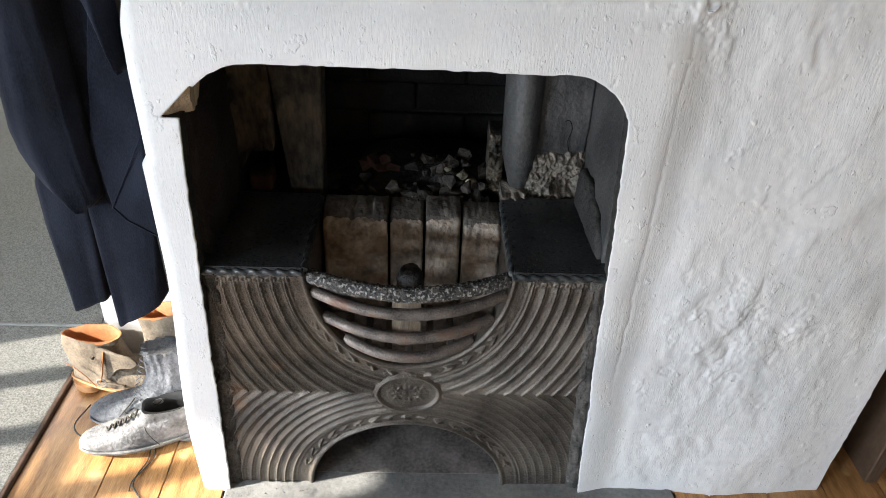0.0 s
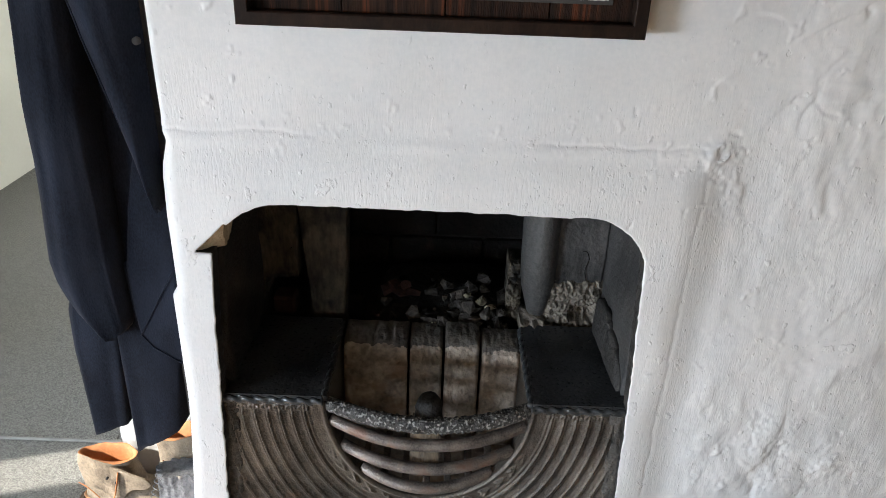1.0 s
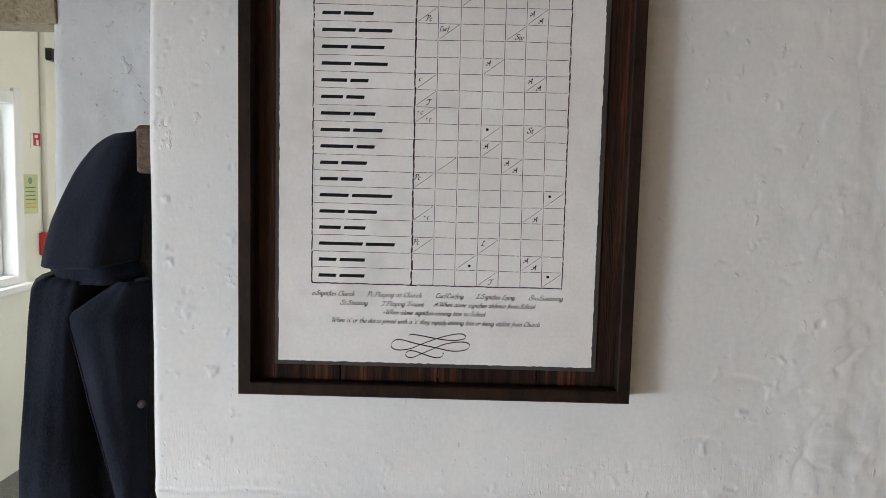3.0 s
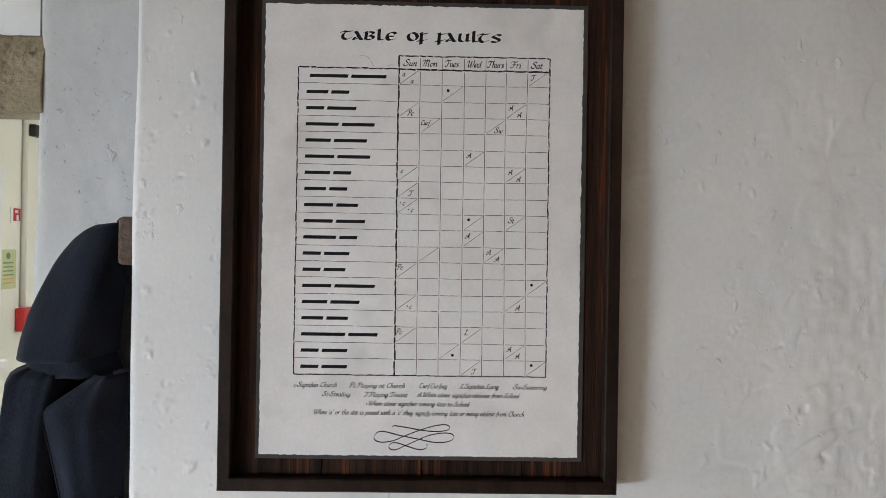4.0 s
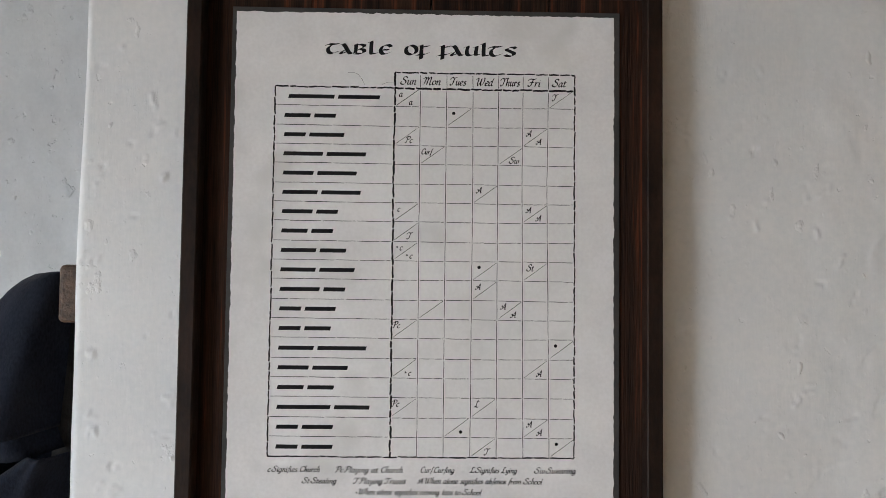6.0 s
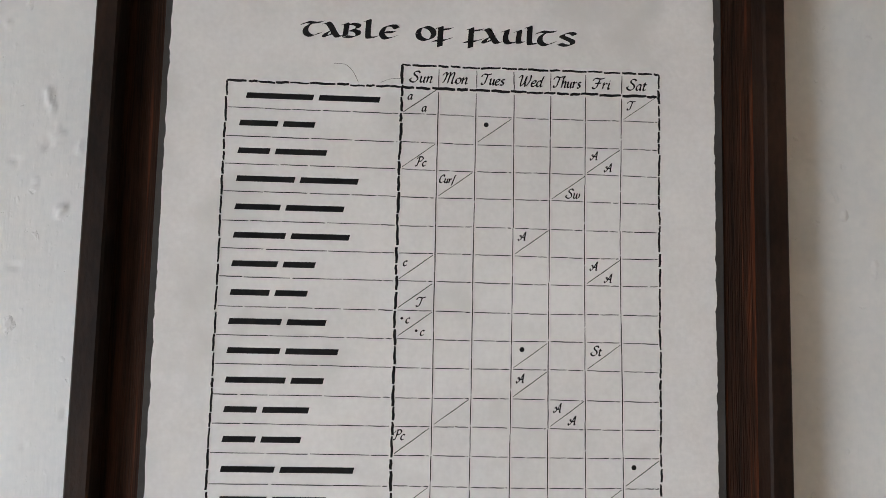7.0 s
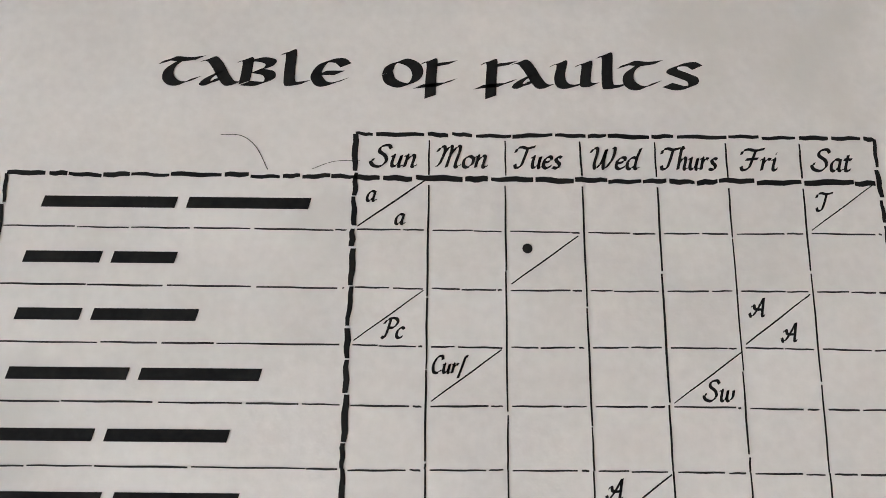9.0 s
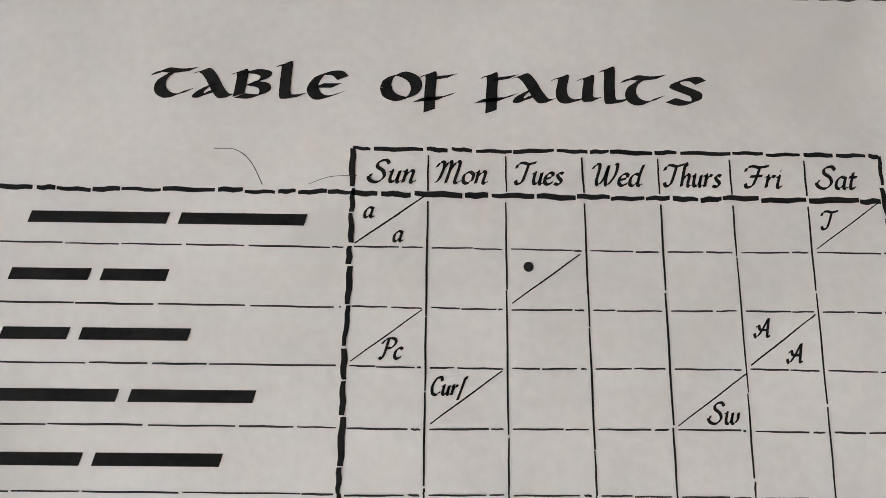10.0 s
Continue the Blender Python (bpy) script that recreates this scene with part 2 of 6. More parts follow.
M_INK = mat("black_ink", (0.010, 0.010, 0.011), (0.022, 0.021, 0.021), 0.85, 60, 400, 0.0, spec=0.1)
M_INKGREY = mat("grey_pen_ink", (0.018, 0.018, 0.018), (0.05, 0.05, 0.05), 0.85, 60, 400, 0.0, spec=0.1)
M_WOOL = mat("navy_wool_cloth", (0.0035, 0.0048, 0.009), (0.022, 0.0265, 0.041), 0.95, 12, 420, 0.6, stretch=(1, 1, 0.5), depth=0.001, spec=0.10)
M_WOOL.node_tree.nodes["Principled BSDF"].inputs["Sheen Weight"].default_value = 0.05
M_PEG = mat("brown_peg_rail_wood", (0.05, 0.028, 0.018), (0.14, 0.085, 0.055), 0.6, 30, 110, 0.7, stretch=(3, 1, 3), depth=0.002)
M_LEATHER = mat("tan_suede", (0.10, 0.077, 0.053), (0.25, 0.20, 0.145), 0.85, 22, 160, 0.8, depth=0.003, spots=((0.34, 0.29, 0.225), 25, 0.34))
M_LINING = mat("orange_leather_lining", (0.28, 0.10, 0.03), (0.45, 0.19, 0.07), 0.7, 20, 120, 0.4)
M_SOLE = mat("orange_leather_sole", (0.33, 0.15, 0.06), (0.52, 0.28, 0.13), 0.6, 20, 120, 0.4)
M_GREYLEATHER = mat("worn_grey_leather", (0.10, 0.10, 0.102), (0.33, 0.325, 0.315), 0.65, 24, 120, 0.9, depth=0.004, spots=((0.43, 0.415, 0.385), 16, 0.42))
M_DARKLEATHER = mat("dusty_grey_leather", (0.045, 0.048, 0.054), (0.20, 0.203, 0.215), 0.65, 22, 120, 0.9, depth=0.004, spots=((0.25, 0.22, 0.17), 15, 0.32))
M_BLACK = mat("black_lining", (0.008, 0.008, 0.009), (0.02, 0.02, 0.02), 0.7, 20, 120, 0.2)
M_BEAM = mat("rough_stone_lintel", (0.20, 0.16, 0.10), (0.40, 0.335, 0.225), 0.9, 7, 110, 1.0, depth=0.005, spots=((0.13, 0.10, 0.065), 30, 0.38))
M_WHITEPAINT = mat("white_gloss_paint", (0.76, 0.76, 0.75), (0.82, 0.82, 0.81), 0.35, 5, 60, 0.05)
M_RED = mat("red_plastic", (0.42, 0.015, 0.02), (0.55, 0.03, 0.03), 0.4, 10, 60, 0.05)
M_SIGNWHITE = mat("white_sign_face", (0.74, 0.74, 0.72), (0.80, 0.80, 0.78), 0.5, 10, 60, 0.0)
M_SIGNGLOW = mat("pale_green_sign_face", (0.50, 0.53, 0.27), (0.58, 0.60, 0.33), 0.5, 10, 60, 0.0)
M_SIGNGREEN = mat("green_print", (0.10, 0.22, 0.12), (0.14, 0.27, 0.16), 0.5, 10, 60, 0.0)
M_SIGNORANGE = mat("orange_print", (0.62, 0.32, 0.10), (0.7, 0.38, 0.14), 0.5, 10, 60, 0.0)
M_GREYPIPE = mat("cream_painted_conduit", (0.66, 0.65, 0.58), (0.72, 0.71, 0.63), 0.5, 10, 60, 0.0)
M_BLACKPLASTIC = mat("black_plastic", (0.015, 0.015, 0.015), (0.03, 0.03, 0.03), 0.4, 10, 60, 0.0)
M_BENCH = mat("dark_oak_board", (0.045, 0.028, 0.018), (0.13, 0.085, 0.055), 0.5, 6, 60, 0.5, stretch=(5, 1, 0.7), depth=0.0015)
M_LACE = mat("dark_leather_lace", (0.03, 0.028, 0.022), (0.07, 0.06, 0.05), 0.7, 20, 120, 0.2)


def glass():
    m = bpy.data.materials.new("window_glass")
    m.use_nodes = True
    b = m.node_tree.nodes["Principled BSDF"]
    b.inputs["Transmission Weight"].default_value, b.inputs["Roughness"].default_value, b.inputs["IOR"].default_value = 1.0, 0.0, 1.05
    return m


def glowing(name, colour, strength):
    m = bpy.data.materials.new(name)
    m.use_nodes = True
    b = m.node_tree.nodes["Principled BSDF"]
    b.inputs["Base Color"].default_value = (*colour, 1)
    b.inputs["Emission Color"].default_value, b.inputs["Emission Strength"].default_value = (*colour, 1), strength
    return m


M_GLASS = glass()
M_OUTSIDE = glowing("bright_daylight", (0.90, 0.96, 1.0), 1.5)


# ---- mesh helpers ----
def thing(name, x, y, z, label="", category="", group="", kind=""):
    ob = new(name)
    ob.empty_display_size = 0.05
    ob.location = (x, y, z)
    return tagged(ob, label, category, group, kind)


def root_place(ob):
    place = Vector((0, 0, 0))
    while ob:
        place += ob.location
        ob = ob.parent
    return place


def mesh(name, verts, faces, material, smooth=False):
    me = bpy.data.meshes.new(name)
    me.from_pydata([tuple(v) for v in verts], [], [tuple(f) for f in faces])
    me.materials.append(material)
    if smooth:
        me.polygons.foreach_set("use_smooth", [True] * len(me.polygons))
    me.update()
    return me


def part(name, data, material, parent=None, label="", smooth=False):
    """Links one mesh, given as (verts, faces) in world metres or as a bmesh, under its thing or part."""
    off = root_place(parent)
    if isinstance(data, tuple):
        me = mesh(name, [Vector(v) - off for v in data[0]], data[1], material, smooth)
    else:
        bmesh.ops.translate(data, verts=data.verts, vec=-off)
        me = bpy.data.meshes.new(name)
        data.to_mesh(me)
        data.free()
        me.materials.append(material)
        if smooth:
            me.polygons.foreach_set("use_smooth", [True] * len(me.polygons))
    ob = new(name, me)
    if parent:
        ob.parent = parent
    return tagged(ob, label)


def box(x0, x1, y0, y1, z0, z1, bevel=0.002, segments=1):
    bm = bmesh.new()
    bmesh.ops.create_cube(bm, size=1.0)
    for v in bm.verts:
        v.co = Vector((x0 + (v.co.x + 0.5) * (x1 - x0), y0 + (v.co.y + 0.5) * (y1 - y0), z0 + (v.co.z + 0.5) * (z1 - z0)))
    if bevel:
        bmesh.ops.bevel(bm, geom=bm.edges[:] + bm.verts[:], offset=bevel, segments=segments, affect="EDGES", profile=0.5)
    return bm


def loft(rings, cap0=True, cap1=True, closed=True):
    """A skin over rings of equal point counts."""
    verts = [Vector(p) for r in rings for p in r]
    n, faces = len(rings[0]), []
    for i in range(len(rings) - 1):
        for j in range(n if closed else n - 1):
            k = (j + 1) % n
            faces.append((i * n + j, i * n + k, (i + 1) * n + k, (i + 1) * n + j))
    if cap0:
        faces.append(tuple(range(n - 1, -1, -1)))
    if cap1:
        faces.append(tuple((len(rings) - 1) * n + j for j in range(n)))
    return verts, faces


def smooth_line(points, steps=8):
    """Catmull-Rom through the points."""
    p = [Vector(q) for q in points]
    p = [2 * p[0] - p[1]] + p + [2 * p[-1] - p[-2]]
    out = []
    for i in range(1, len(p) - 2):
        for s in range(steps):
            t = s / steps
            out.append(0.5 * (2 * p[i] + (p[i + 1] - p[i - 1]) * t + (2 * p[i - 1] - 5 * p[i] + 4 * p[i + 1] - p[i + 2]) * t * t + (3 * p[i] - p[i - 1] - 3 * p[i + 1] + p[i + 2]) * t ** 3))
    out.append(p[-2])
    return out


def tube(points, radius, sides=8, squash=1.0):
    """A round bar along a line; radius may be a function of 0..1."""
    rings, up = [], Vector((0, 0, 1))
    for i, p in enumerate(points):
        way = (points[min(i + 1, len(points) - 1)] - points[max(i - 1, 0)]).normalized()
        a = way.cross(up)
        a = a.normalized() if a.length > 1e-4 else Vector((1, 0, 0))
        b = a.cross(way)
        r = radius(i / (len(points) - 1)) if callable(radius) else radius
        rings.append([p + a * r * math.cos(2 * math.pi * k / sides) + b * r * squash * math.sin(2 * math.pi * k / sides) for k in range(sides)])
    return loft(rings)


def lattice(i, j, seed):
    h = np.sin(i * 127.1 + j * 311.7 + seed * 74.7) * 43758.5453
    return h - np.floor(h)


def vnoise(x, y, seed=0):
    """Smooth noise of -1 to 1 over arrays."""
    i, j = np.floor(x), np.floor(y)
    u, v = x - i, y - j
    u, v = u * u * u * (u * (u * 6 - 15) + 10), v * v * v * (v * (v * 6 - 15) + 10)
    a, b = lattice(i, j, seed), lattice(i + 1, j, seed)
    c, d = lattice(i, j + 1, seed), lattice(i + 1, j + 1, seed)
    return 2 * (a + (b - a) * u + (c - a) * v + (a - b - c + d) * u * v) - 1


def step(a, b, x):
    t = np.clip((x - a) / (b - a), 0, 1)
    return t * t * (3 - 2 * t)


def lump(seed, x, y, z, size, rough=0.25, flat=0.7, cuts=2):
    """An uneven stone, as a bmesh."""
    rnd = random.Random(seed)
    bm = bmesh.new()
    bmesh.ops.create_icosphere(bm, subdivisions=cuts, radius=size)
    sx, sy, sz = rnd.uniform(0.75, 1.25), rnd.uniform(0.75, 1.2), flat * rnd.uniform(0.8, 1.2)
    shift = Vector((seed * 3.7, seed * 1.3, seed * 2.1))
    for v in bm.verts:
        n = noise.noise(v.co / size * 1.1 + shift) * rough * 1.6 + noise.noise(v.co / size * 2.7 + shift) * rough * 0.6
        c = v.co * (1 + n)
        m = max(abs(c.x), abs(c.y), abs(c.z)) / size
        c = c.lerp(c / max(m, 1e-6) * 0.85, 0.35)
        v.co = Vector((x + c.x * sx, y + c.y * sy, z + c.z * sz))
    return bm


def shard(seed, x, y, z, size, flat=0.7):
    """A sharp-edged broken stone, as a bmesh."""
    rnd = random.Random(seed)
    bm = bmesh.new()
    turn = Euler((rnd.uniform(-0.5, 0.5), rnd.uniform(-0.5, 0.5), rnd.uniform(0, 6.3))).to_matrix()
    wide, deep = rnd.uniform(0.8, 1.35), rnd.uniform(0.6, 1.0)
    for i in range(13):
        a, h = rnd.uniform(0, 2 * math.pi), rnd.uniform(-1, 1)
        r = math.sqrt(1 - 0.8 * h * h)
        bm.verts.new(Vector((x, y, z)) + turn @ Vector((size * wide * r * math.cos(a), size * deep * r * math.sin(a), size * flat * h)))
    hull = bmesh.ops.convex_hull(bm, input=bm.verts)
    bmesh.ops.delete(bm, geom=list({v for v in hull["geom_interior"] + hull["geom_unused"] if isinstance(v, bmesh.types.BMVert)}), context="VERTS")
    return bm


def plate(us, zs, place, inside, outline, depth_back, mats):
    """A relief over a grid (us by zs) with openings where inside(u, z) is below nought; its rims are drawn back by depth_back.
    place(u, z) gives x, y, z arrays. mats: face and rim."""
    U, Z = np.meshgrid(us, zs)
    S = inside(U, Z)
    nz = U.shape[0]
    centre = (S[:-1, :-1] + S[1:, :-1] + S[:-1, 1:] + S[1:, 1:]) / 4
    keep = centre > 0
    used = np.zeros_like(S, bool)
    for a in (slice(None, -1), slice(1, None)):
        for b in (slice(None, -1), slice(1, None)):
            used[a, b] |= keep
    out = np.zeros_like(S, bool)
    for a in (slice(None, -1), slice(1, None)):
        for b in (slice(None, -1), slice(1, None)):
            out[a, b] |= ~keep
    rim = used & out
    e = 1e-4
    for _ in range(3):
        s = inside(U, Z)
        gx, gz = (inside(U + e, Z) - s) / e, (inside(U, Z + e) - s) / e
        g2 = gx * gx + gz * gz + 1e-9
        U, Z = np.where(rim, U - s * gx / g2, U), np.where(rim, Z - s * gz / g2, Z)
    X, Y, H = place(U, Z)
    index = -np.ones(U.shape, int)
    index[used] = np.arange(used.sum())
    verts = np.stack([X[used], Y[used], H[used]], 1)
    a, b, c, d = index[:-1, :-1][keep], index[:-1, 1:][keep], index[1:, 1:][keep], index[1:, :-1][keep]
    faces = np.stack([a, b, c, d], 1)
    edges = {}
    for f in faces[np.isin(faces, index[rim]).any(1)]:
        for i in range(4):
            p, q = int(f[i]), int(f[(i + 1) % 4])
            if (q, p) in edges:
                del edges[(q, p)]
            else:
                edges[(p, q)] = True
    rimset = set(index[rim].tolist())
    edges = [k for k in edges if k[0] in rimset and k[1] in rimset]
    extra, ids = [], {}
    for p, q in edges:
        for k in (p, q):
            if k not in ids:
                ids[k] = len(verts) + len(extra)
                for back in depth_back:
                    extra.append(verts[k] + (0, back, 0))
    rim_faces = []
    for p, q in edges:
        chain_p, chain_q = [p] + [ids[p] + i for i in range(len(depth_back))], [q] + [ids[q] + i for i in range(len(depth_back))]
        for i in range(len(depth_back)):
            rim_faces.append((chain_q[i], chain_p[i], chain_p[i + 1], chain_q[i + 1]))
    verts = np.concatenate([verts, np.array(extra).reshape(-1, 3)])
    me = bpy.data.meshes.new(outline)
    me.from_pydata(verts.tolist(), [], faces.tolist() + rim_faces)
    for m in mats:
        me.materials.append(m)
    me.polygons.foreach_set("use_smooth", [True] * len(me.polygons))
    which = [0] * len(faces)
    for i in range(len(rim_faces)):
        which.append(0 if i % len(depth_back) == 0 or len(mats) == 1 else 1)
    me.polygons.foreach_set("material_index", which)
    me.update()
    return me


# ---- chimney breast ----
def opening_distance(x, z):
    """Below nought in the fireplace opening."""
    left, right = -0.3735 + 0.042 * z, 0.3655 - 0.052 * z
    mid, half = (left + right) / 2, (right - left) / 2
    r = np.where(x < mid, 0.108, 0.094)
    wob = 0.0010 * vnoise(x * 48, z * 48, 5) + 0.0020 * vnoise(x * 11, z * 11, 8) + 0.0009 * vnoise(x * 120, z * 120, 18)
    q, p = np.abs(x - mid) - half + r, z - 0.9385 + 0.008 * (x + 0.2) + r
    d = np.hypot(np.maximum(q, 0), np.maximum(p, 0)) + np.minimum(np.maximum(q, p), 0) - r + wob
    # the wedge broken out of the upper corner
    chip = np.maximum(np.maximum(0.8525 - z, -(0.711 * (x + 0.364) - 0.703 * (z - 0.8525))), x + 0.31) + 0.5 * wob
    return np.minimum(d, chip)


def breast_edge(z):
    return -0.3925 - 0.030 * step(0.86, 0.1, z) - 0.004 * np.sin(z * 9) * step(1.05, 0.9, z) + 0.009 * step(0.765, 0.785, z) * step(1.045, 1.02, z) + 0.003 * step(0.75, 0.4, z)


def breast_edge_right(z):
    return 0.906 + 0.055 * np.minimum(z, 0.6) + 0.002 * np.sin(z * 13)


BUMPS = [(random.uniform(-0.36, 0.9), random.uniform(0.05, 1.88), random.uniform(0.0022, 0.0050), random.choice((-1, 1)) * random.uniform(0.0005, 0.0014)) for _ in range(90)]
BUMPS += [(random.gauss(0.60, 0.075), random.gauss(0.43, 0.085), random.uniform(0.008, 0.022), random.choice((-0.7, 1)) * random.uniform(0.0008, 0.0026)) for _ in range(60)]
BUMPS += [(random.uniform(0.42, 0.85), random.uniform(0.10, 1.55), random.uniform(0.004, 0.012), random.choice((-1, 1)) * random.uniform(0.0006, 0.0016)) for _ in range(50)]
BUMPS += [(random.uniform(-0.3, 0.36), random.gauss(1.055, 0.02), random.uniform(0.0025, 0.006), random.uniform(0.0004, 0.0011)) for _ in range(40)]
BUMPS += [(random.gauss(0.40, 0.016), random.gauss(1.033, 0.016), random.uniform(0.003, 0.007), random.choice((-1, 1, 1)) * random.uniform(0.0008, 0.0020)) for _ in range(26)]

BUMPS += [(random.uniform(-0.385, -0.270), random.uniform(1.08, 1.90), random.uniform(0.002, 0.0055), random.choice((-1, 1, 1)) * random.uniform(0.0009, 0.0022)) for _ in range(44)]
BUMPS += [(random.uniform(0.275, 0.85), random.uniform(0.92, 1.75), random.uniform(0.0018, 0.0055), random.choice((-1, 1, 1)) * random.uniform(0.0006, 0.0019)) for _ in range(95)]
# short thin ridges left by the trowel: middle, half length, lean, height
RIDGES = [(random.uniform(0.28, 0.82), random.uniform(1.0, 1.75), random.uniform(0.008, 0.035), random.gauss(0.7, 0.4), random.choice((-1, 1)) * random.uniform(0.0005, 0.0013)) for _ in range(60)]


def breast_height(x, z):
    """How far the plaster stands out, over a plane at y = 0.03."""
    h = 0.0042 * vnoise(x * 4.1, z * 3.3, 1) + 0.0010 * vnoise(x * 13, z * 9, 2)
    right = step(0.36, 0.50, x)
    calm = 1 - 0.4 * step(1.05, 1.25, z)
    rag, rug = 0.012 * vnoise(x * 19, z * 16, 62) + 0.004 * vnoise(x * 60, z * 50, 63), 0.012 * vnoise(x * 17, z * 21, 64)
    fx, fz = x + rag, z + rug
    patch = step(0.0, 0.6, vnoise(fx * 5.5, fz * 4.2, 50))
    h = h * (0.7 + 0.7 * right) + calm * right * (0.0026 * vnoise(fx * 9, fz * 6, 6) + 0.0015 * vnoise(fx * 21, fz * 14, 51) + (0.0007 + 0.0008 * patch) * vnoise(fx * 44, fz * 30, 7) + 0.0003 * vnoise(fx * 95, fz * 70, 53))
    # worked lumps: soft on one side, sharper where the trowel left them
    for k, (su, sw, deep) in enumerate(((8, 5, 0.0016), (15, 9, 0.0010), (27, 19, 0.0006))):
        n = vnoise(fx * su + 3 * k, fz * sw, 52 + k)
        h = h + calm * (0.10 + 0.90 * right) * deep * np.maximum(0, n) ** 0.7 * step(-0.15, 0.45, vnoise(x * su * 0.4 + 5, z * sw * 0.4 + k, 66 + k))
    # the swollen patch low down, dragged into upright facets
    swell = np.exp(-(((x - 0.600 - 0.02 * vnoise(z * 9, z * 0, 90)) / 0.125) ** 2 + ((z - 0.43) / 0.15) ** 2) ** 1.5)
    drag = vnoise(fx * 17, fz * 7 + 4, 94)
    h = h + swell * (0.0026 * np.abs(drag) + 0.0009 * vnoise(fx * 38, fz * 15, 95) + 0.0007 * vnoise(fx * 80, fz * 50, 96))
    # slanting ridges higher up
    for cx, cz, wide, high, lean, up in ((0.700, 0.93, 0.020, 0.10, 0.45, 0.0022), (0.655, 0.80, 0.016, 0.05, 0.55, 0.0016), (0.560, 0.975, 0.016, 0.026, 0.3, 0.0034), (0.53, 0.60, 0.014, 0.020, 0.2, 0.0030), (0.66, 0.66, 0.020, 0.018, -0.2, 0.0030)):
        a, b = fx - cx - lean * (z - cz), fz - cz
        h = h + up * np.exp(-np.where(a > 0, (a / (0.45 * wide)) ** 2, (a / wide) ** 2) - (b / high) ** 2) * (0.7 + 0.5 * vnoise(x * 40, z * 32, 97))
    # drips and dragged lumps up the far side
    upper = step(0.46, 0.56, x) * step(0.90, 1.02, z)
    h = h + 0.5 * upper * (0.0016 * np.maximum(0, vnoise(fx * 24, fz * 9, 85)) ** 1.3 + 0.0007 * step(0.30, 0.55, vnoise(fx * 55, fz * 22, 86)) + 0.0005 * vnoise(fx * 70, fz * 60, 87))
    # level scrapes near the foot
    h = h + right * 0.0008 * step(0.33, 0.26, z) * step(0.06, 0.12, z) * vnoise(x * 8, (z - 0.18 * x) * 85, 98)
    wx, wz = x + 0.006 * vnoise(x * 70, z * 60, 57) + 0.005 * vnoise(x * 170, z * 150, 58), z + 0.007 * vnoise(x * 60, z * 60, 59) + 0.005 * vnoise(x * 160, z * 170, 60)
    low = step(1.066 + 0.004 * np.sin(x * 17), 0.965, z)
    edge = 0.396 + 0.004 * np.sin(z * 9) + 0.002 * np.sin(z * 31) + 0.004 * vnoise(z * 13, z * 0, 61)
    surround = low * step(edge + 0.045, edge - 0.040, x)
    lip = np.exp(-((z - 1.030) / 0.009) ** 2) * step(edge + 0.01, edge - 0.02, x) * (0.0006 + 0.0012 * vnoise(x * 20, z * 0, 4))
    crease = 0.390 + 0.018 * step(0.35, 0.0, z) + 0.0025 * vnoise(z * 22, z * 0, 73) + 0.0015 * vnoise(z * 70, z * 0, 74)
    groove = -0.0013 * step(-0.5, 0.3, vnoise(z * 7, z * 0, 99)) * np.exp(-((x - crease) / 0.0034) ** 2) * step(1.03, 0.98, z) * step(0.25, 0.45, z) * (0.75 + 0.25 * vnoise(z * 30, z * 0, 75))
    seam = -0.0015 * step(-0.3, 0.5, vnoise(x * 9, z * 0, 69)) * np.exp(-((z - 1.041 - 0.003 * np.sin(x * 17) - 0.003 * vnoise(x * 40, z * 0, 72)) / 0.0024) ** 2) * step(edge + 0.02, edge - 0.03, x)
    h = h + 0.017 * surround + lip + groove + seam + 0.008 * right * step(1.05, 0.6, z) - 0.014 * step(0.72, 0.92, x)
    # knob where the ledge meets the wall, and the run below it
    h = h + 0.006 * np.exp(-(((wx - 0.397) / 0.024) ** 2 + ((z - 1.035) / 0.017) ** 2)) + 0.0035 * np.exp(-(((wx - 0.43 - 0.2 * (1.0 - z)) / 0.014) ** 2 + ((wz - 0.985) / 0.05) ** 2))
    # the eroded run down the right, where a thick coat has come away
    ragged = x + 0.020 * vnoise(x * 9, z * 8, 76) + 0.010 * vnoise(x * 31, z * 27, 77) + 0.004 * vnoise(x * 90, z * 80, 78)
    tall = step(0.96, 1.08, z) * step(1.66, 1.50, z)
    near = np.exp(-((x - 0.585) / 0.055) ** 2) * tall
    ridged = 1 - np.abs(vnoise(x * 26, z * 18, 79)) * 2
    h = h - 0.0018 * step(0.550, 0.592, ragged) * tall + near * (0.0006 * ridged + 0.0006 * vnoise(x * 75, z * 60, 80))
    # short slanting trowel strokes in the upper coat, fainter lower down
    sx, sz = 0.80 * x + 0.60 * z, 0.80 * z - 0.60 * x
    stroke = vnoise(sx * 7 + 5, sz * 34, 91) + 0.4 * vnoise(sx * 16, sz * 80, 92)
    h = h + right * (0.0003 + 0.0009 * step(1.0, 1.1, z)) * step(0.25, 0.50, stroke) * step(-0.1, 0.4, vnoise(x * 5 + 7, z * 5, 93))
    ring = np.hypot(x + 0.006 * vnoise(x * 50, z * 45, 81) + 0.004 * vnoise(x * 130, z * 120, 84) - 0.553, (z + 0.006 * vnoise(x * 40, z * 50, 82) - 1.135) / 1.35)
    h = h + 0.0006 * step(0.033, 0.024, ring) * (0.5 + 0.5 * vnoise(x * 45, z * 45, 83)) - 0.0006 * np.exp(-((ring - 0.033) / 0.003) ** 2) * step(0.565, 0.545, x)
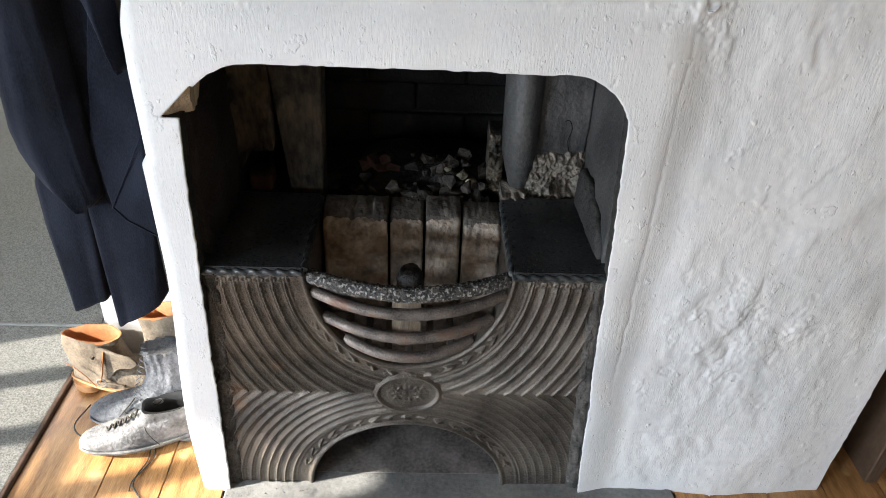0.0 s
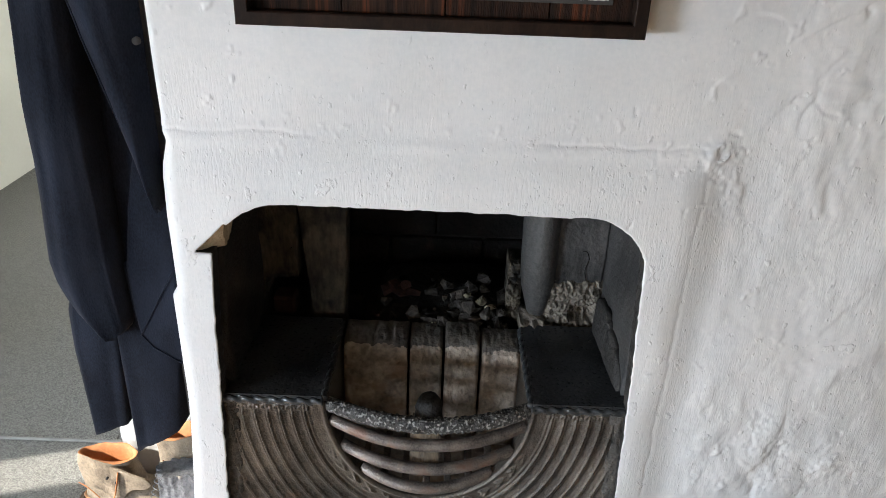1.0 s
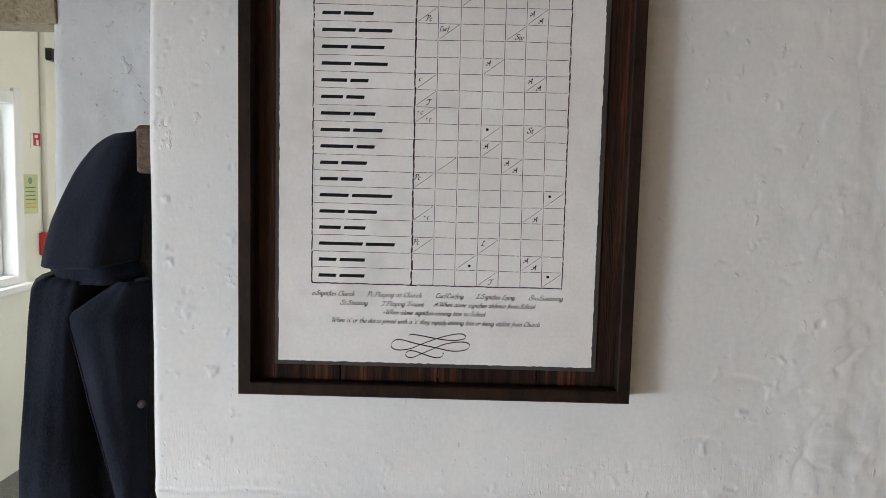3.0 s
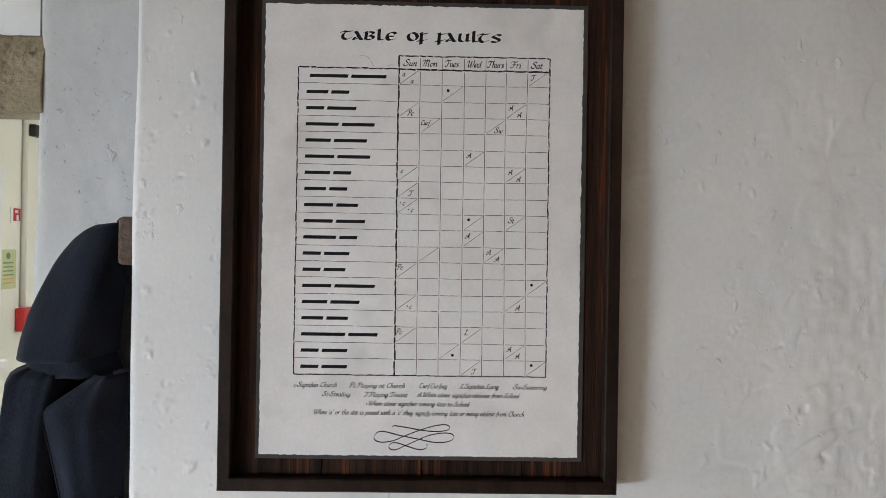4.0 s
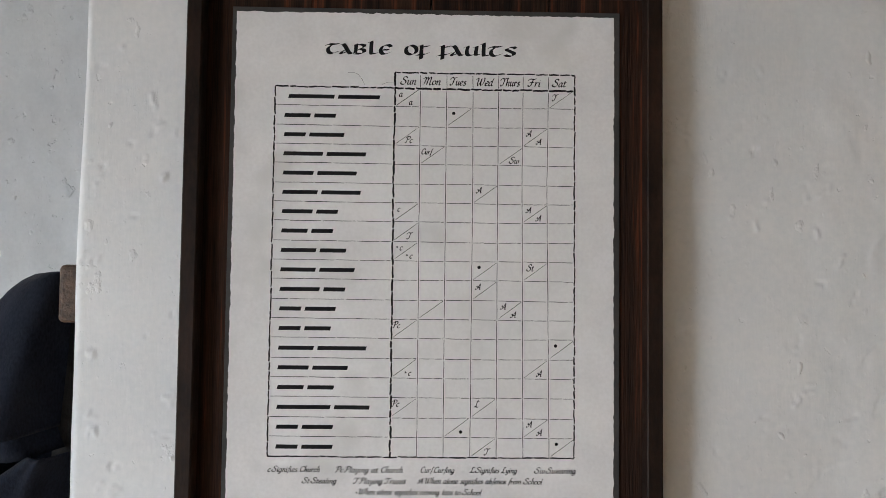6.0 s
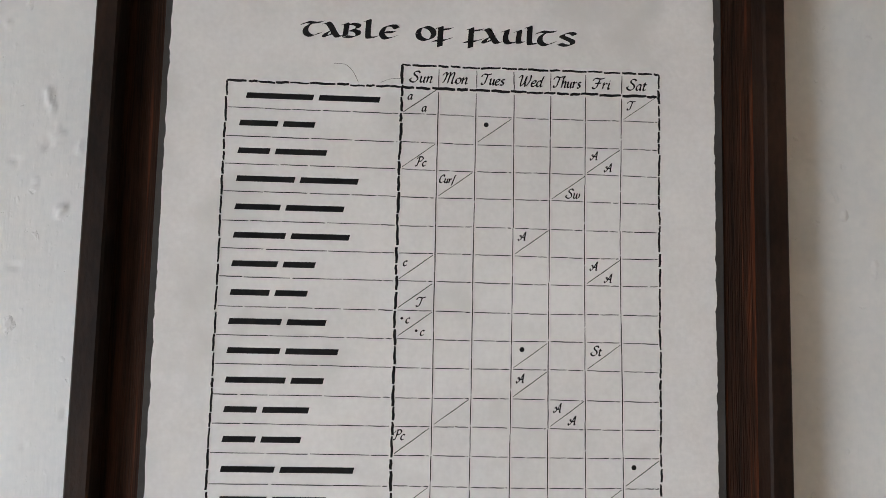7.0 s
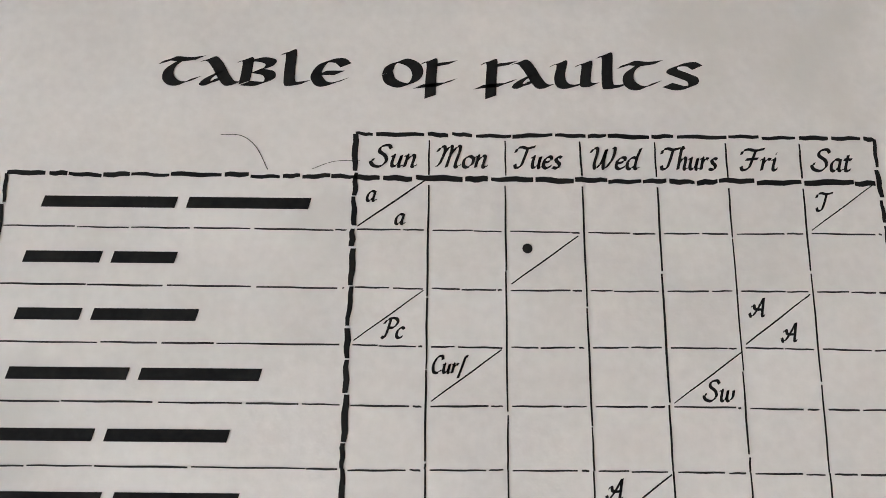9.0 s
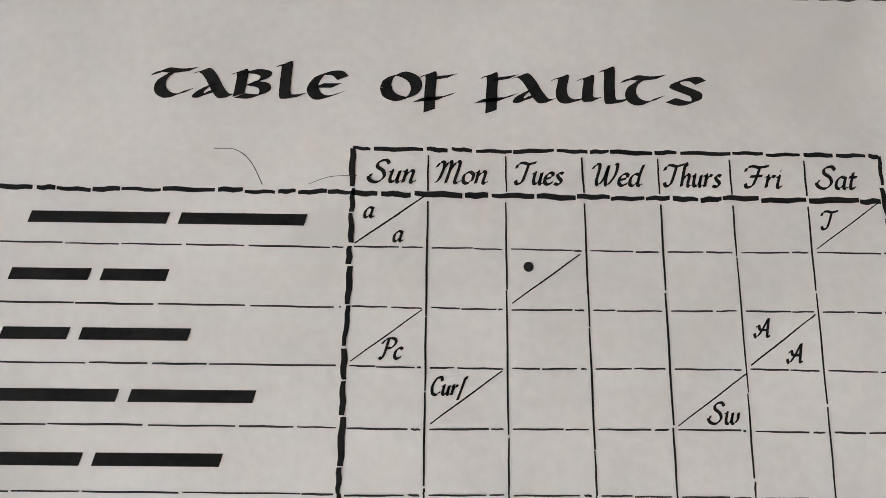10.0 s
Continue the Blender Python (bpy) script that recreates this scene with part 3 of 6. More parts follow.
    for rx, rz, long, lean, a in RIDGES:
        near = (np.abs(x - rx) < 0.08) & (np.abs(z - rz) < 0.08)
        along = (x[near] - rx) * math.cos(lean) + (z[near] - rz) * math.sin(lean)
        across = (z[near] - rz) * math.cos(lean) - (x[near] - rx) * math.sin(lean) + 0.25 * along * along / long
        h[near] += a * np.exp(-(along / long) ** 4) * np.where(across > 0, np.exp(-(across / 0.0022) ** 2), np.exp(-(across / 0.009) ** 2))
    for bx, bz, r, a in BUMPS:
        near = (np.abs(wx - bx) < 3 * r) & (np.abs(wz - bz) < 4 * r)
        h[near] += a * np.exp(-(((wx[near] - bx) / r) ** 2 + ((wz[near] - bz) / (1.3 * r)) ** 2) ** 2)
    return h


def breast_place(u, z):
    xl, xr, r = breast_edge(z), breast_edge_right(z), 0.009
    x, nx, back = u.copy(), np.zeros_like(u), np.zeros_like(u)
    for s, edge, side in ((xl + r - u, xl, -1), (u - (xr - r), xr, 1)):
        on = s > 0
        a = np.clip(s / r, 0, np.pi / 2)
        far = np.maximum(s - r * np.pi / 2, 0)
        x = np.where(on, edge - side * r + side * r * np.sin(a), x)
        back = np.where(on, r * (1 - np.cos(a)) + far, back)
        nx = np.where(on, side * np.sin(a), nx)
    h = breast_height(x, z)
    ny = -np.sqrt(np.maximum(0, 1 - nx * nx))
    return x + nx * h, 0.03 + back + ny * h, z


us = np.concatenate([np.linspace(-0.75, -0.46, 16)[:-1], np.arange(-0.46, 0.985, 0.0023), np.linspace(0.99, 1.30, 12)])
zs = np.concatenate([np.arange(-0.004, 1.93, 0.0023), np.linspace(1.94, 2.42, 12)])
breast = new("wall_chimney_breast", plate(us, zs, breast_place, opening_distance, "wall_chimney_breast", (0.0035, 0.030), (M_PLASTER, M_SOOT)))
tagged(breast, "thickly whitewashed lumpy plaster chimney breast round an arched fireplace", "wall", kind="structure")
bm = bmesh.new()
corner = [bm.verts.new(v) for v in ((-0.372, 0.015, 0.8490), (-0.314, 0.015, 0.9080), (-0.328, 0.052, 0.8470), (-0.372, 0.080, 0.8490), (-0.314, 0.080, 0.9080), (-0.328, 0.080, 0.8470))]
for f in ((0, 2, 1), (0, 3, 5, 2), (2, 5, 4, 1), (0, 1, 4, 3), (3, 4, 5)):
    bm.faces.new([corner[k] for k in f])
bmesh.ops.triangulate(bm, faces=bm.faces[:])
bmesh.ops.subdivide_edges(bm, edges=bm.edges[:], cuts=9, use_grid_fill=True)
for v in bm.verts:
    v.co += 0.0030 * noise.noise_vector(v.co * 55) + 0.0012 * noise.noise_vector(v.co * 190)
part("broken_edge", bm, M_CHIP, breast, "tan broken plaster where the corner is chipped")

# ---- fireplace recess ----
recess = thing("wall_fireplace_recess", 0, 0.3, 0, "soot-blackened masonry recess behind the grate", "wall", kind="structure")
cheek = []
for k in range(25):
    y = 0.064 + 0.55 * k / 24
    cheek.append([(-0.342 + 0.008 * noise.noise(Vector((y * 20, z * 14, 7))) + 0.004 * noise.noise(Vector((y * 60, z * 50, 7))), y, z) for z in [1.5 * q / 60 for q in range(61)]] + [(-0.43, y, 1.5), (-0.43, y, 0.0)])
part("left_cheek", loft([r[::-1] for r in cheek]), M_SOOTBRICK, recess, smooth=True)
cheek = []
for k in range(25):
    y = 0.064 + 0.26 * k / 24
    cheek.append([(0.338 + 0.006 * noise.noise(Vector((y * 20, z * 14, 3))) + 0.003 * noise.noise(Vector((y * 60, z * 50, 3))), y, z) for z in [1.2 * q / 48 for q in range(49)]] + [(0.43, y, 1.2), (0.43, y, 0.0)])
part("right_cheek", loft(cheek), M_PILASTER, recess, smooth=True)
part("right_cheek", box(0.338, 0.43, 0.326, 0.62, 0.0, 1.5, 0.004), M_SOOT, recess)
part("back", box(-0.43, 0.43, 0.60, 0.66, 0.0, 1.5, 0.004), M_SOOT, recess)
part("flue_shelf", box(-0.43, 0.43, 0.064, 0.66, 1.5, 1.55, 0.004), M_SOOT, recess)
part("ledge", box(-0.338, 0.338, 0.42, 0.60, 0.0, 0.545, 0.01), M_SOOT, recess)


for r in range(7):
    for c in range(-1, 4):
        a, b = max(-0.335, -0.335 + 0.225 * c + (0.11 if r % 2 else 0)), min(0.335, -0.335 + 0.225 * (c + 1) + (0.11 if r % 2 else 0) - 0.004)
        if b - a > 0.04:
            k, bm = random.uniform(-0.003, 0.008), box(a, b, 0.588, 0.612, 0.548 + 0.073 * r, 0.548 + 0.073 * r + 0.070, 0.006, 2)
            for v in bm.verts:
                v.co.y -= k + 0.004 * noise.noise(v.co * 22)
                v.co.z += 0.005 * noise.noise(v.co * 16 + Vector((5, 0, 0)))
            part("brick", bm, M_SOOTBRICK, recess)


def slab(x0, x1, y0, y1, z0, z1, lean, seed, broken=0.0, narrow=0.0):
    """An upright stone slab with a broken foot."""
    n, rows = 24, 60
    rings = []
    for k in range(rows + 1):
        f = k / rows
        z = z0 + (z1 - z0) * f
        ring = []
        for x, y in [(x0 + (x1 - x0) * i / n, y0) for i in range(n + 1)] + [(x1, y1), (x0, y1)]:
            w = 0.006 * noise.noise(Vector((x * 14, z * 9, seed))) + 0.003 * noise.noise(Vector((x * 45, z * 40, seed)))
            g = (x - x0) / (x1 - x0)
            dz = (0.02 * noise.noise(Vector((x * 40, seed, 0))) + broken * (g ** 0.6 + 0.25 * noise.noise(Vector((x * 110, seed, 1))))) * max(0, 1 - k / 4)
            ring.append((x + (lean + narrow * (1 - 2 * g)) * (z1 - z), y + (w if y == y0 else 0), z + dz))
        rings.append(ring)
    return loft(rings)


part("stone_slab", slab(-0.336, -0.262, 0.30, 0.36, 0.600, 1.45, -0.012, 3, 0.135), M_SLAB, recess, smooth=True)
part("stone_slab", slab(-0.3265, -0.150, 0.305, 0.37, 0.50, 1.45, 0.029, 7, 0.0, 0.064), M_SLAB, recess, smooth=True)
part("stone_slab", slab(0.242, 0.340, 0.31, 0.37, 0.655, 1.45, -0.005, 9), M_PILASTER, recess, smooth=True)
rings = []
for k in range(22):
    f = k / 21
    z = 0.565 + (1.45 - 0.565) * f
    r = 0.037 * (0.35 + 0.65 * min(1, f * 9)) if f < 0.12 else 0.037
    rings.append([(0.199 + r * math.cos(a) + 0.012 * (1 - f), 0.33 + 0.055 * math.sin(a) * r / 0.037 + 0.004 * noise.noise(Vector((a, z * 8, 1))), z) for a in [2 * math.pi * i / 20 for i in range(20)]])
part("rounded_pilaster", loft(rings), M_PILASTER, recess, "smooth soot-black rounded plaster pilaster", smooth=True)
rings = []
for k in range(13):
    f = k / 12
    top = 0.585 + 0.070 * math.sin(math.pi * min(1, f * 0.62)) ** 0.8 + 0.008 * noise.noise(Vector((f * 9, 4, 1)))
    x, y = 0.338 - 0.006 * f, 0.075 + 0.20 * f
    rings.append([(x + 0.004, y, 0.5), (x - 0.010, y, 0.5), (x - 0.011 + 0.002 * noise.noise(Vector((f * 6, 1, 1))), y, 0.5 + (top - 0.5) * 0.6), (x - 0.008, y, top - 0.006), (x - 0.003, y, top), (x + 0.006, y, top)])
for line in ([(0.2405 + 0.003 * noise.noise(Vector((i * 1.7, 0, 0))), 0.66 + 0.03 * i) for i in range(14)], [(0.2435, 0.722), (0.258, 0.731), (0.277, 0.727), (0.296, 0.735), (0.304, 0.716), (0.299, 0.692), (0.304, 0.668)]):
    part("crack", tube(smooth_line([(a, 0.3085, b) for a, b in line], 4), 0.0010, 5), M_SOOTBRICK, recess)
part("leaning_slate", loft(rings), M_SOOT, recess, smooth=True)
part("red_brick", box(-0.330, -0.284, 0.31, 0.36, 0.562, 0.602, 0.005), M_REDBRICK, recess, "red brick showing where the slab has broken away")


def mortar_mass(x0, x1, z0, z1, y, thick, seed, hollow=None):
    """Crumbling mortar packed between stones: merged lumps with a ragged rim."""
    rings, n, rows = [], int((x1 - x0) / 0.0016), int((z1 - z0) / 0.0016)
    for k in range(rows + 1):
        z = z0 + (z1 - z0) * k / rows
        ring = []
        for i in range(n + 1):
            x = x0 + (x1 - x0) * i / n
            p = Vector((x, z, seed))
            rim = min(x - x0, x1 - x, z1 - z) + 0.010 * noise.noise(p * 60) + 0.005 * noise.noise(p * 170)
            crumbs = 0.019 * (1 - noise.voronoi(p * 27 + Vector((noise.noise(p * 80), noise.noise(p * 90), 0)))[0][0] * 1.5) + 0.0018 * (1 - noise.voronoi(p * 110)[0][0] * 1.6) + 0.0016 * noise.noise(p * 200)
            d = thick * min(1, rim / 0.016) + crumbs * (1 if rim > 0 else 0.2)
            if hollow:
                d -= 0.035 * max(0, 1 - ((x - hollow[0]) / 0.029) ** 4 - ((z - hollow[1]) / (0.021 + 0.006 * noise.noise(p * 50))) ** 4) ** 0.5
            ring.append((x, y - d, z))
        rings.append(ring + [(x1, y + 0.06, z), (x0, y + 0.06, z)])
    return loft(rings)


part("mortar_mass", mortar_mass(0.212, 0.342, 0.555, 0.668, 0.318, 0.016, 5, (0.303, 0.597)), M_MORTAR, recess, "pale crumbling mortar with a broken-out hollow", smooth=True)
part("mortar_mass", mortar_mass(0.150, 0.180, 0.555, 0.690, 0.340, 0.006, 8), M_SLAB, recess, "thin crumbling mortar beside the pilaster", smooth=True)
part("mortar_mass", mortar_mass(0.176, 0.225, 0.555, 0.586, 0.288, 0.008, 11), M_MORTAR, recess, "crumbling mortar at the foot of the pilaster", smooth=True)

for side in (-1, 1):
    rings = []
    for k in range(111):
        z = 0.560 * k / 110
        edge = -0.3735 + 0.042 * z if side < 0 else 0.3655 - 0.052 * z
        ring = []
        for j in range(9):
            g = j / 8
            w = 0.005 * noise.noise(Vector((g * 3, z * 45, side))) + 0.003 * noise.noise(Vector((g * 7, z * 130, side + 5)))
            ring.append((edge - side * (0.030 * g - 0.008), 0.040 - 0.013 * math.sin(math.pi * (0.25 + 0.6 * g)) * (1 - 0.4 * z) - w, z))
        rings.append(ring + [(edge - side * 0.022, 0.062, z), (edge + side * 0.008, 0.062, z)])
    part("mortar_joint", loft(rings), M_JOINT, recess, "crumbling sooty mortar beside the iron front", smooth=True)

# ---- hob grate ----
GY = 0.036
grate = thing("hob_grate", 0, GY, 0, "cast-iron hob grate with reeded front standing in the fireplace", "fireplace grate")


def upper_arch(x, z):
    return np.hypot(x / 0.179, np.minimum(z - 0.572, 0) / 0.222)


def lower_arch(x, z):
    return np.hypot(x / 0.200, z / 0.188)


def panel_distance(x, z):
    return np.minimum((upper_arch(x, z) - 1) * 0.19, (lower_arch(x, z) - 1) * 0.19)


def panel_place(x, z):
    up, lo = upper_arch(x, z), lower_arch(x, z)
    s = np.where(z > 0.277, up, lo)
    medal = np.hypot(x / 0.060, (z - 0.277) / 0.046)
    # the lower ribs meet the upper ones at the seam
    met = np.where(lo > 1.473, np.hypot(0.200 * np.sqrt(np.maximum(lo * lo - 2.1697, 0)) / 0.179, 1.3288), 1.3288 - (1.473 - lo) * 1.383)
    phase = (np.where(z > 0.277, up, met) - 1.215) / 0.120
    f = phase - np.floor(phase)
    tilt = np.where(z > 0.277, f, 1 - f)
    worn = 1 - 0.62 * step(0.05, 0.20, x) * step(0.285, 0.25, z)
    rib = worn * (0.0034 * tilt + 0.0042 * np.exp(-(np.minimum(f, 1 - f) / 0.085) ** 2) + 0.0022 * np.exp(-((np.where(z > 0.277, f, 1 - f) - 0.24) / 0.045) ** 2) - 0.0016 * np.exp(-((f - 0.5) / 0.22) ** 2))
    fade = step(1.185, 1.215, s) * step(1.0, 1.18, medal) * (1 - 0.75 * step(0.530, 0.548, z)) * step(0.0, 0.008, z)
    h = rib * fade
    # plain mouldings round both arches, with a garland between them
    h = h + 0.0055 * np.exp(-((s - 1.025) / 0.022) ** 2) + 0.0020 * np.exp(-((s - 1.18) / 0.012) ** 2)
    ang = np.arctan2(np.where(z > 0.277, z - 0.572, z), x)
    leaf = np.maximum(0, np.sin(ang * 40 + 70 * np.abs(s - 1.105)) + 0.2) * np.exp(-((s - 1.105) / 0.034) ** 4) * (0.75 + 0.5 * vnoise(x * 140, z * 140, 23))
    low_only = step(0.47, 0.40, np.where(z > 0.277, z, 0.0)) * step(0.02, 0.10, np.where(z > 0.277, 1.0, z))
    h = h + 0.0062 * leaf * low_only * step(1.05, 1.15, medal)
    # oval medallion with a rosette
    h = np.where(medal < 1.12, 0.0015, h) + 0.0058 * np.exp(-((medal - 1.0) / 0.07) ** 2)
    ux, uz = np.abs(x), np.abs(z - 0.277)
    spray = np.exp(-((ux - 0.021) / 0.011) ** 2 - ((uz - 0.011 - 0.003 * np.sin(ux * 500)) / 0.0042) ** 2) + 0.9 * np.exp(-((ux - 0.004) / 0.004) ** 2 - ((uz - 0.017) / 0.008) ** 2) + 0.8 * np.exp(-((uz - 0.002) / 0.003) ** 2) * (ux < 0.040)
    h = h + (medal < 0.85) * spray * (0.0026 + 0.0014 * vnoise(x * 260, z * 260, 24))
    # small scallops along the head of the panel
    u, v = np.abs(x) - 0.2175 - 0.0215 * np.round((np.abs(x) - 0.2175) / 0.0215), z - 0.543
    shell = np.hypot(u, v)
    h = h + (np.abs(x) > 0.207) * step(-0.004, 0.0, v) * (0.0020 * np.exp(-((shell - 0.0085) / 0.0016) ** 2) + 0.0020 * step(0.008, 0.006, shell) * np.maximum(0, np.cos(5 * np.arctan2(u, v + 0.002))))
    h = h + 0.0004 * vnoise(x * 160, z * 160, 21) + 0.0005 * vnoise(x * 20, z * 20, 22)
    return x, GY - h, z


front = new("front_panel", plate(np.arange(-0.3515, 0.3440, 0.0015), np.arange(0.002, 0.5625, 0.0015), panel_place, panel_distance, "front_panel", (0.004, 0.022), (M_IRON, M_IRON)))
front.parent, front.location = grate, (0, -GY, 0)
tagged(front, "brown cast-iron front with fanned ribs and an oval medallion")


def rope(points, radius, name, parent):
    """A twisted rope edge: ring sections turned a little from each to the next."""
    rings, n = [], 14
    for i, p in enumerate(points):
        way = (points[min(i + 1, len(points) - 1)] - points[max(i - 1, 0)]).normalized()
        side = Vector((0, 0, 1)).cross(way).normalized()
        up = way.cross(side)
        ring = []
        for k in range(n):
            a = 2 * math.pi * k / n
            r = radius * (1 + 0.20 * math.cos(2 * a - i * 0.50))
            ring.append(p + side * r * math.cos(a) + up * r * math.sin(a))
        rings.append(ring)
    return part(name, loft(rings), M_HOB, parent, smooth=True)


for side in (-1, 1):
    x0, x1 = (-0.352, -0.181) if side < 0 else (0.177, 0.347)
    hob = part("hob_shelf", box(x0, x1, GY - 0.0085, 0.285, 0.5585, 0.5765, 0.003), M_HOB, grate, "blackened flat iron hob with a rope-moulded edge")
    rope([Vector((x0 + (x1 - x0) * i / 90, GY - 0.0085, 0.5675)) for i in range(91)], 0.0066, "rope_edge", hob)
    xe = x1 if side < 0 else x0
    rope([Vector((xe, GY - 0.004 + 0.24 * i / 110, 0.571)) for i in range(111)], 0.0062, "rope_edge", hob)
    part("basket_cheek", box(xe - 0.004, xe + 0.004, GY + 0.02, 0.285, 0.33, 0.561, 0.002), M_IRON, grate)

for k, (z, half) in enumerate(((0.553, 0.176), (0.508, 0.170), (0.452, 0.152), (0.400, 0.116))):
    pts = []
    for i in range(41):
        f = -1 + i / 20
        bow = 0.050 * (1 - f * f) * (half / 0.176) ** 0.6
        pts.append(Vector((half * f, GY + 0.012 - bow, z + 0.010 * (f * f) * (0 if k == 0 else 1) - 0.004)))
    bar = tube(smooth_line(pts, 4), 0.0130 if k == 0 else 0.0108, 14, 1.1 if k == 0 else 1.0)
    if k == 0:
        rough_v = [v + Vector((0, 0.0030 * noise.noise(v * 190), 0.0034 * noise.noise(v * 190 + Vector((9, 0, 0))))) for v in bar[0]]
        part("top_bar", (rough_v, bar[1]), M_CRUST, grate, "top fire bar crusted with pale rust", smooth=True)
    else:
        part("fire_bar", bar, M_BAR, grate, smooth=True)
for i in range(7):
    x = -0.12 + 0.04 * i
    part("floor_bar", box(x - 0.007, x + 0.007, GY + 0.004, 0.24, 0.350, 0.362, 0.002), M_BAR, grate)
part("ash_plate", box(-0.34, 0.34, GY + 0.024, 0.298, 0.0030, 0.0047, 0.0), M_ASH, grate, "dark scuffed iron ash plate")
part("ash_pit_back", box(-0.33, 0.33, 0.30, 0.31, 0.0, 0.34, 0.002), M_IRON, grate)
part("fender_plate", box(-0.19, 0.19, 0.265, 0.299, 0.14, 0.30, 0.006), M_FIREBRICK, grate)
XS = (-0.174, -0.045, 0.0245, 0.097, 0.176)
for i in range(4):
    x0, x1, j = XS[i] + 0.0026, XS[i + 1] - 0.0026, 0.003 * (-1) ** i
    curve = 0.02 * ((x0 + x1) / 0.35) ** 2
    prof = [(0.0, 0.345), (0.004, 0.40), (0.008, 0.47), (0.012, 0.540), (0.020, 0.560), (0.045, 0.569), (0.085, 0.571)]
    line = smooth_line([(0, 0.205 - curve + p[0], p[1] + j) for p in prof], 14)
    rings = []
    for p in line:
        ring = []
        for q in range(41):
            x = x0 + (x1 - x0) * q / 40
            e = 0.0045 * max(0, abs(q - 20) / 20 - 0.86) / 0.14 + 0.0050 * max(0, noise.noise(Vector((x * 55, p.z * 40 + 9 * i, 2)))) + 0.0025 * max(0, noise.noise(Vector((x * 160, p.z * 140, i)))) - 0.5 * (x / 0.35) ** 2 * 0.03
            if i == 0:
                e += 0.006 * math.exp(-((x + 0.118 - 0.3 * (p.z - 0.55)) / 0.003) ** 2) * float(step(0.50, 0.56, p.z))
            ring.append((x, p.y + e + 0.003 * noise.noise(Vector((x * 60, p.z * 60, i))), p.z - e * 0.6 + 0.002 * noise.noise(Vector((x * 90, p.y * 60, i + 5)))))
        ring += [(x1, p.y + 0.03, p.z - 0.03), (x0, p.y + 0.03, p.z - 0.03)]
        rings.append(ring)
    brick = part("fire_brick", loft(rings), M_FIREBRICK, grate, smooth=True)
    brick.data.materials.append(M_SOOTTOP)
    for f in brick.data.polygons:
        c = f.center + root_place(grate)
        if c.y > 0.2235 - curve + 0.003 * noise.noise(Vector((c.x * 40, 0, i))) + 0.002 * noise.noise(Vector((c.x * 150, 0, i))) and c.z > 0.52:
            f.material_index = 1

log = thing("charred_log", -0.004, 0.10, 0.362, "upright split log charred black at its top, behind the fire bars", "log")
rings = []
for z, w in ((0.362, 0.027), (0.42, 0.027), (0.475, 0.026)):
    rings.append([(-0.006 + w * sx, 0.10 + 0.02 * sy, z) for sx, sy in ((-1, -0.9), (0.1, -1.1), (1, -0.8), (0.9, 1), (-0.9, 1))])
part("split_billet", loft(rings), M_BILLET, log, "pale split wood")
rings = []
for k in range(9):
    f = k / 8
    z, w = 0.474 + 0.066 * f, 0.026 * math.sqrt(max(0.02, 1 - f ** 3.0))
    rings.append([(-0.002 + 0.004 * f + w * math.cos(a) * (1 + 0.2 * noise.noise(Vector((a * 2, f * 4, 3)))), 0.10 + 0.9 * w * math.sin(a), z) for a in [2 * math.pi * i / 14 for i in range(14)]])
part("charred_tip", loft(rings), M_CHAR, log, "charcoal-black burnt tip", smooth=True)

# rubble lying behind the fire bricks
rnd = random.Random(12)
STONES = (("pale broken stone in the fireplace rubble", M_PALE), ("broken red brick lump in the rubble", M_REDBRICK), ("grey sooty stone in the fireplace rubble", M_STONE))
heap = [(0.098, 0.335, 0.600, 0.015, 0), (0.118, 0.332, 0.588, 0.012, 0), (0.070, 0.345, 0.606, 0.010, 0), (0.108, 0.312, 0.583, 0.019, 2), (0.072, 0.322, 0.590, 0.020, 2), (0.140, 0.318, 0.580, 0.014, 2), (-0.075, 0.380, 0.595, 0.022, 1), (-0.045, 0.375, 0.590, 0.018, 1), (-0.105, 0.385, 0.590, 0.020, 1), (-0.060, 0.365, 0.612, 0.014, 1), (-0.118, 0.315, 0.566, 0.012, 1)]
for i in range(96):
    near = i % 3 == 0
    x = min(max(rnd.gauss(0.075, 0.050) if i % 4 else rnd.uniform(-0.14, 0.15), -0.15), 0.165)
    y = rnd.uniform(0.278, 0.31) if near else rnd.uniform(0.30, 0.43)
    size = rnd.choice((0.003, 0.004, 0.005, 0.007)) if near else rnd.choice((0.006, 0.009, 0.013, 0.018, 0.022))
    z = 0.566 + size * 0.4 if y < 0.295 else 0.552 + size * 0.5 + 0.04 * float(step(0.30, 0.42, y)) * (1 if x > -0.02 else 0.6)
    heap.append((x, y, z, size, 0 if near and rnd.random() < 0.25 and x > -0.03 else 1 if x < -0.05 and rnd.random() < 0.35 else 2))
for i, (x, y, z, size, kind) in enumerate(heap):
    tagged(part("stone", shard(100 + i, x, y, z, size), STONES[kind][1]), STONES[kind][0], "stone", "rubble behind the grate")
part("rubble_bed", lump(77, 0.02, 0.45, 0.535, 0.15, 0.25, 0.35, 4), M_SOOT, recess, "bed of soot and fine rubble")

# ---- framed table of faults ----
notice = thing("framed_notice", 0, 0.028, 1.196, "hand-lettered paper notice in a dark-stained wooden frame on the wall", "framed notice")
FX0, FX1, FZ0, FZ1, FW = -0.2600, 0.2597, 1.196, 1.8725, 0.0172


